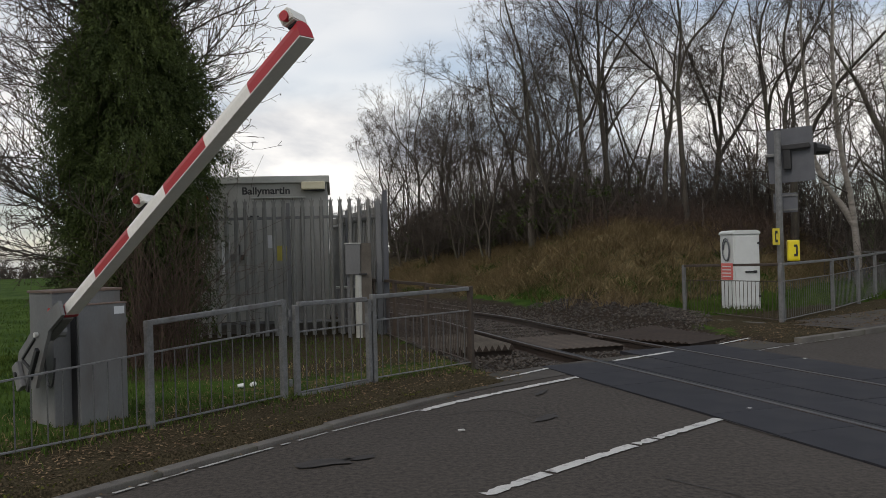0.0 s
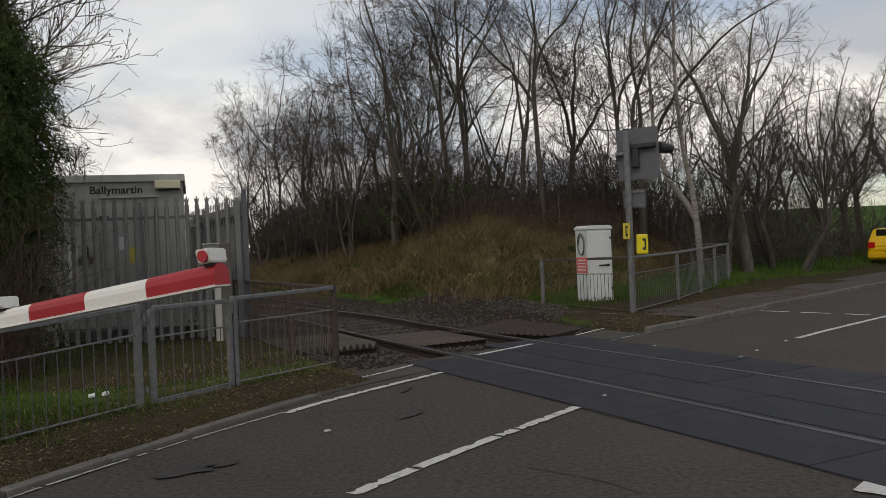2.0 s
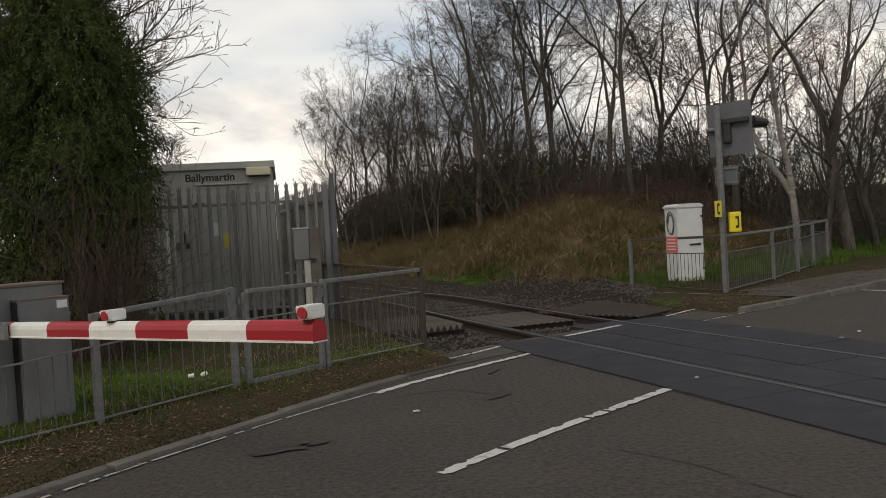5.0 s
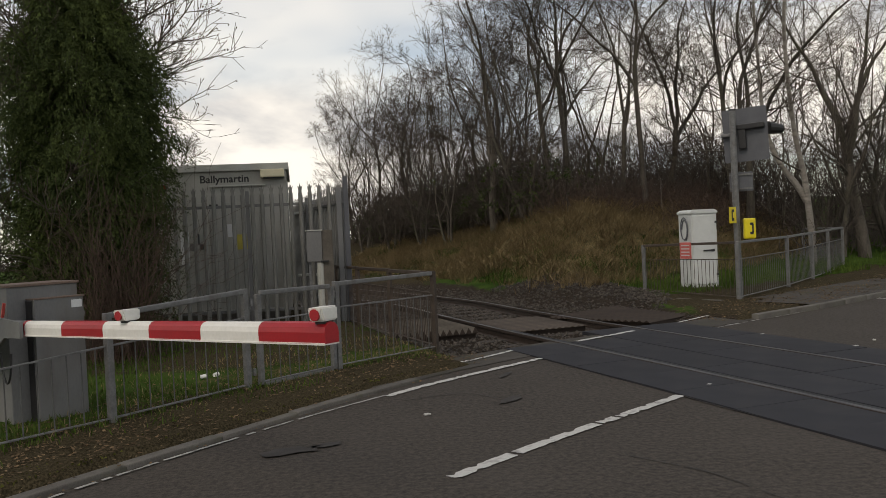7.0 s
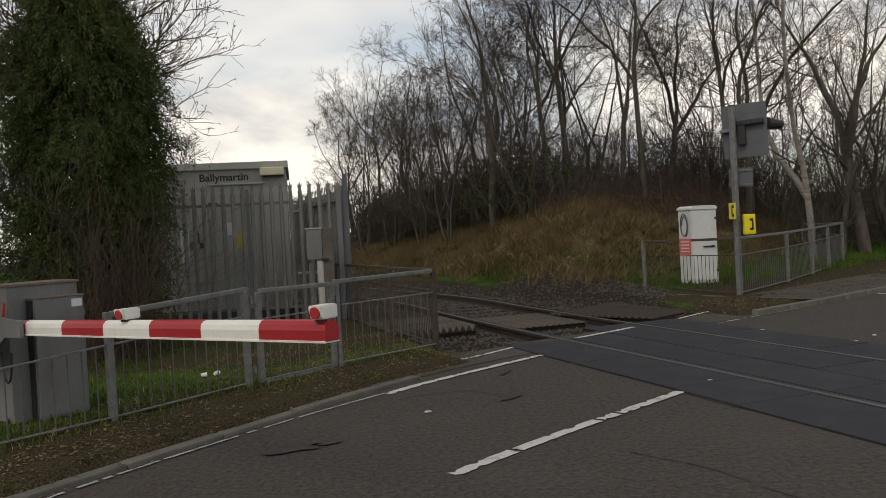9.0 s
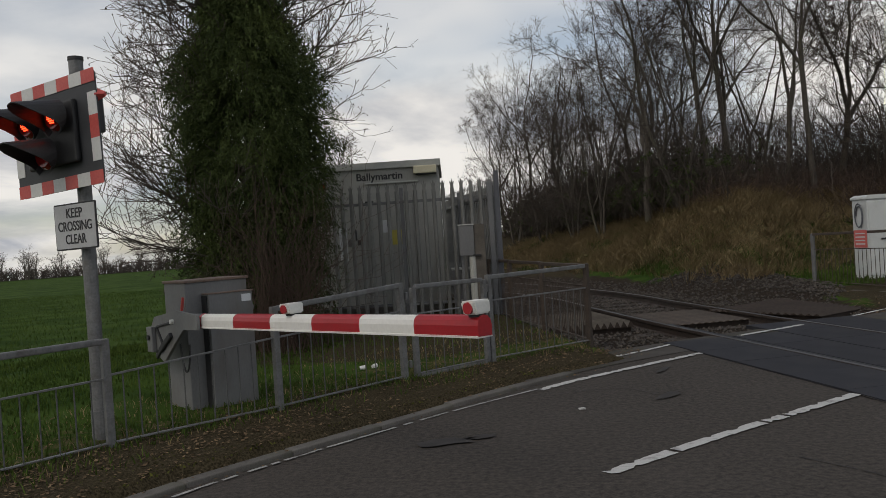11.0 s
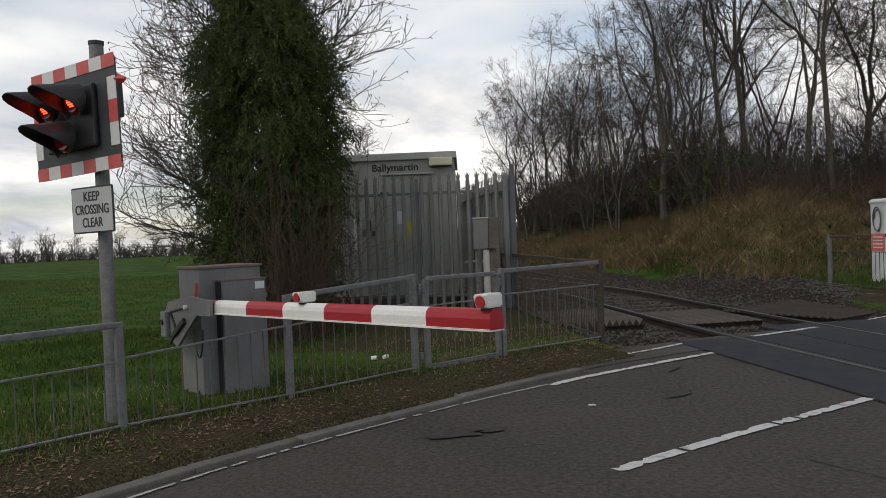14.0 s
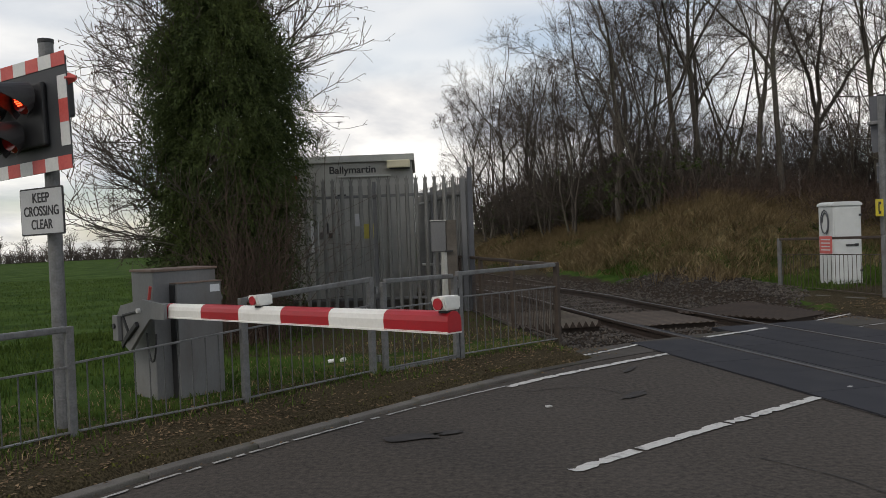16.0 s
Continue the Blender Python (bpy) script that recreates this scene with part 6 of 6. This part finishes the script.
def grass():
    rng = np.random.RandomState(81)

    def choose(n, x0, x1, y0, y1, keep):
        x, y = rng.uniform(x0, x1, n), rng.uniform(y0, y1, n)
        k = keep(x, y)
        return x[k], y[k]

    def on_bank(x, y):
        b = np.minimum(-left_of(TRACK, x, y) - 3.2, left_of(EDGE, x, y) - 6.0)
        return (b > 0.6 * rng.uniform(0, 2.5, len(x)) - 0.4) & (b < 6.2)

    patch = lambda x, y: fbm(x, y, 1.7, 15) + rng.normal(0, 0.45, len(x)) > -0.2
    verge = choose(75000, -9, 0.4, 3.5, 14.5, lambda x, y: (left_of(EDGE, x, y) > 0.95) & (-left_of(TRACK, x, y) < -2.7) & patch(x, y) & ((y < 9.3) | (x < -3.2) | (rng.uniform(0, 1, len(x)) < 0.25)))
    blades("grass", verge, rng, 0.065, 0.006, M_BLADE, "short green grass behind the guard rail")
    verge2 = choose(13000, -9, 0.4, 3.5, 14.5, lambda x, y: (left_of(EDGE, x, y) > 0.8) & (left_of(EDGE, x, y) < 3.0) & (-left_of(TRACK, x, y) < -2.7))
    blades("dry_grass", verge2, rng, 0.06, 0.004, M_STRAW, "straw-coloured dead grass along the guard rail", 0.8)
    field = choose(60000, -40, -5, 5, 45, lambda x, y: (left_of(EDGE, x, y) > 3) & (np.abs(np.arctan2(x, y) + 0.6) < 0.2))
    blades("field_grass", field, rng, 0.09, 0.010, M_BLADE, "green field grass beyond the verge")

    def tufts(n, per, name, hgt, mat, label, keep, reach=0.11):
        """Tussocks: blades that fall outwards and down the slope from their middles."""
        cx, cy = choose(n, -8, 14, 15, 38, keep)
        m = len(cx)
        big = np.repeat(rng.uniform(0.5, 1.5, m), per)
        ang = rng.uniform(0, 6.28, m * per)
        off = np.abs(rng.normal(0, reach, m * per)) * big
        x, y = np.repeat(cx, per) + off * np.cos(ang), np.repeat(cy, per) + off * np.sin(ang)
        way = np.arctan2(np.sin(ang) * 0.8 - 0.8 + rng.normal(0, 0.3, m * per), np.cos(ang) * 0.8 + rng.normal(0, 0.3, m * per))
        blades(name, (x, y), rng, hgt, 0.008, mat, label, 1.5, way, big)
    tufts(14000, 22, "dry_grass", 0.28, M_STRAW, "tussocks of straw-coloured dead grass on the bank", lambda x, y: on_bank(x, y) & (fbm(x, y, 0.9, 33) + rng.normal(0, 0.35, len(x)) > -0.45))
    tufts(5000, 20, "grass", 0.18, M_BLADE, "green grass between the dead tussocks on the bank", lambda x, y: on_bank(x, y) & (fbm(x, y, 0.9, 33) + rng.normal(0, 0.35, len(x)) < -0.1))
    lower = choose(36000, 2, 12, 14, 30, lambda x, y: (-left_of(TRACK, x, y) > 3.2) & (left_of(EDGE, x, y) > 3.0) & (np.minimum(-left_of(TRACK, x, y) - 4, left_of(EDGE, x, y) - 6.0) < 1.4) & (np.hypot((x - 2.6) / 2.6, (y - 18.0) / 4.2) > 0.95) & (np.hypot(x - 4.4, y - 15.6) > 1.7))
    blades("grass", lower, rng, 0.14, 0.009, M_BLADE, "green grass round the cabinet and bank foot")
    right = choose(50000, 9, 45, 17, 50, lambda x, y: (left_of(EDGE, x, y) > 3.0) & (left_of(EDGE, x, y) < 30) & (x / y > 0.42))
    blades("grass", right, rng, 0.2, 0.012, M_BLADE, "green grass on the far verge and field")


def dead_leaves():
    rng = np.random.RandomState(91)
    n = 210000
    x, y = rng.uniform(-6, 12, n), rng.uniform(3, 22, n)
    dl = left_of(EDGE, x, y)
    dt = -left_of(TRACK, x, y)
    drift = 0.55 + 0.6 * fbm(x, y, 1.9, 44)
    dens = np.clip(1.25 - np.abs(dl - 0.85) / 0.95, 0, 1) * np.clip(drift, 0.1, 1)
    gutter = (dl > -0.16) & (dl < 0.1) & (y < 9.5)
    keep = (((dl > 0.1) & (dl < 2.8) & (rng.uniform(0, 1, n) < dens + 0.06)) | (gutter & (rng.uniform(0, 1, n) < 0.16))) & (np.abs(dt) > 2.2)
    x, y = x[keep], y[keep]
    m = len(x)
    z = np.maximum(ground_height(x, y), np.where((y > 7.9) & (left_of(EDGE, x, y) < 0.74), 0.008, -1)) + 0.008
    z = np.where(left_of(EDGE, x, y) < 0.1, np.where(left_of(EDGE, x, y) < -0.1, 0.012, 0.046), z)
    a, s = rng.uniform(0, 6.28, m), rng.uniform(0.006, 0.024, m)
    t = rng.normal(0, 0.35, (m, 4))
    q = np.array([(-1, 0), (0, 0.55), (1, 0), (0, -0.55)])
    vx = q[None, :, 0] * s[:, None]
    vy = q[None, :, 1] * s[:, None]
    v = np.stack([x[:, None] + vx * np.cos(a)[:, None] - vy * np.sin(a)[:, None], y[:, None] + vx * np.sin(a)[:, None] + vy * np.cos(a)[:, None], z[:, None] + np.abs(t) * s[:, None]], -1)
    tagged(new("dead_leaves", raw_mesh("dead_leaves", v.reshape(-1, 3), np.arange(4 * m).reshape(-1, 4), [M_LITTER])), "brown dead leaves strewn along the verge", "leaves", kind="stuff")


def moss_and_tufts():
    """Low cushions of moss and ragged tufts between the kerb and the guard rail."""
    rng = np.random.RandomState(93)
    for name, count, lo, hi, hgt, wide, mat, label in (("moss", 30000, 0.12, 0.62, 0.018, 0.010, M_MOSS, "olive moss along the back of the kerb"),
                                                       ("verge_tufts", 15000, 0.55, 1.5, 0.085, 0.005, M_BLADE, "ragged green tufts along the foot of the guard rail")):
        x, y = rng.uniform(-6, 1, count), rng.uniform(3, 12, count)
        dl = left_of(EDGE, x, y)
        k = (dl > lo) & (dl < hi) & (fbm(x, y, 2.6, 46) + rng.normal(0, 0.25, count) > (0.05 if name == "moss" else 0.1)) & (-left_of(TRACK, x, y) < -2.6)
        blades(name, (x[k], y[k]), rng, hgt, wide, mat, label, 1.0)


def bird():
    """A small dark bird that crosses the open sky."""
    b = thing("bird", "small dark bird flying over the trees", "bird", pose(-16.1, 37.7, 8.3))
    bm = bmesh.new()
    bmesh.ops.create_uvsphere(bm, u_segments=10, v_segments=7, radius=1, matrix=Matrix.Diagonal((0.14, 0.05, 0.05, 1)))
    part("body", bm, M_FEATHER, b, smooth=True)
    part("beak", rod((0.13, 0, 0.0), (0.19, 0, -0.005), 0.016, 6, r2=0.002), M_FEATHER, b)
    part("tail", box((-0.17, 0, 0.005), (0.12, 0.05, 0.01), 0.003), M_FEATHER, b)
    for sgn in (-1, 1):
        wing = [(0.05, 0.0), (0.06, 0.14), (0.0, 0.26), (-0.05, 0.15), (-0.06, 0.0)]
        bm = bmesh.new()
        lo = [bm.verts.new((x, sgn * (0.03 + y), 0.55 * y)) for x, y in wing]
        hi = [bm.verts.new((x, sgn * (0.03 + y), 0.55 * y + 0.01)) for x, y in wing]
        fs = [bm.faces.new(lo), bm.faces.new(hi[::-1])] + [bm.faces.new((lo[i], lo[(i + 1) % 5], hi[(i + 1) % 5], hi[i])) for i in range(5)]
        bmesh.ops.recalc_face_normals(bm, faces=fs)
        part("wing", bm, M_FEATHER, b)
    return b


def far_trees():
    m = tree_meshes(95, 7, 0.22, 2, 0.2, 9, 0.8, twig=0.02, fine=0.4)
    rnd = random.Random(96)
    for az in np.arange(-41, -24.5, 1.15):
        r = 146 + rnd.uniform(-6, 4)
        x, y = polar(az + rnd.uniform(-0.4, 0.4), r)
        plant_tree("distant_tree", m, x, y, rnd.uniform(0, 360), rnd.uniform(0.5, 0.95), "leafless tree on the far edge of the field", "distant trees", 0.2)
    hedge = [polar(az, 148 + rnd.uniform(-2, 2)) for az in np.arange(-42, -24, 0.22)]
    thicket("far_hedge", hedge, "low dark hedge along the far field edge", 97, 14, 2.2, leaf=3, spread=1.2, r=0.04)


kerbs()
markings()
railway()
deck()
trespass_guards()
scatter_stones()
guard_rails()
machine, boom = barrier()
signal()
hut()
palisade()
far_side()
parked_car()
litter()
ash_and_evergreen()
woods()
birch()
hedge_trees()
undergrowth()
grass()
dead_leaves()
moss_and_tufts()
far_trees()
flier = bird()


def motions():
    """The boom comes down in the first three seconds and then rests; a bird flies off over the trees."""
    rows = [(0.0, 27.9), (0.3, 24.7), (0.5, 21.4), (0.7, 18.6), (1.0, 14.7), (1.2, 12.4), (1.5, 10.4), (1.7, 9.2), (2.0, 7.1), (2.2, 5.9), (2.4, 4.9), (2.7, 3.4), (3.0, 1.9), (3.2, 1.6), (16.0, 1.6)]
    walk(boom, [(t, pose(0, 0, PIVOT[2], 0, -a, -3.9)) for t, a in rows])
    walk(flier, [(t, pose(-8.18 + 7.9 * (t - 1), 39.16 + 1.5 * (t - 1), 12.28 + 4.0 * (t - 1), 0, -26, 11)) for t in (0.0, 0.5, 1.0, 1.5, 2.0, 4.0, 8.0, 12.0, 16.0)])


motions()
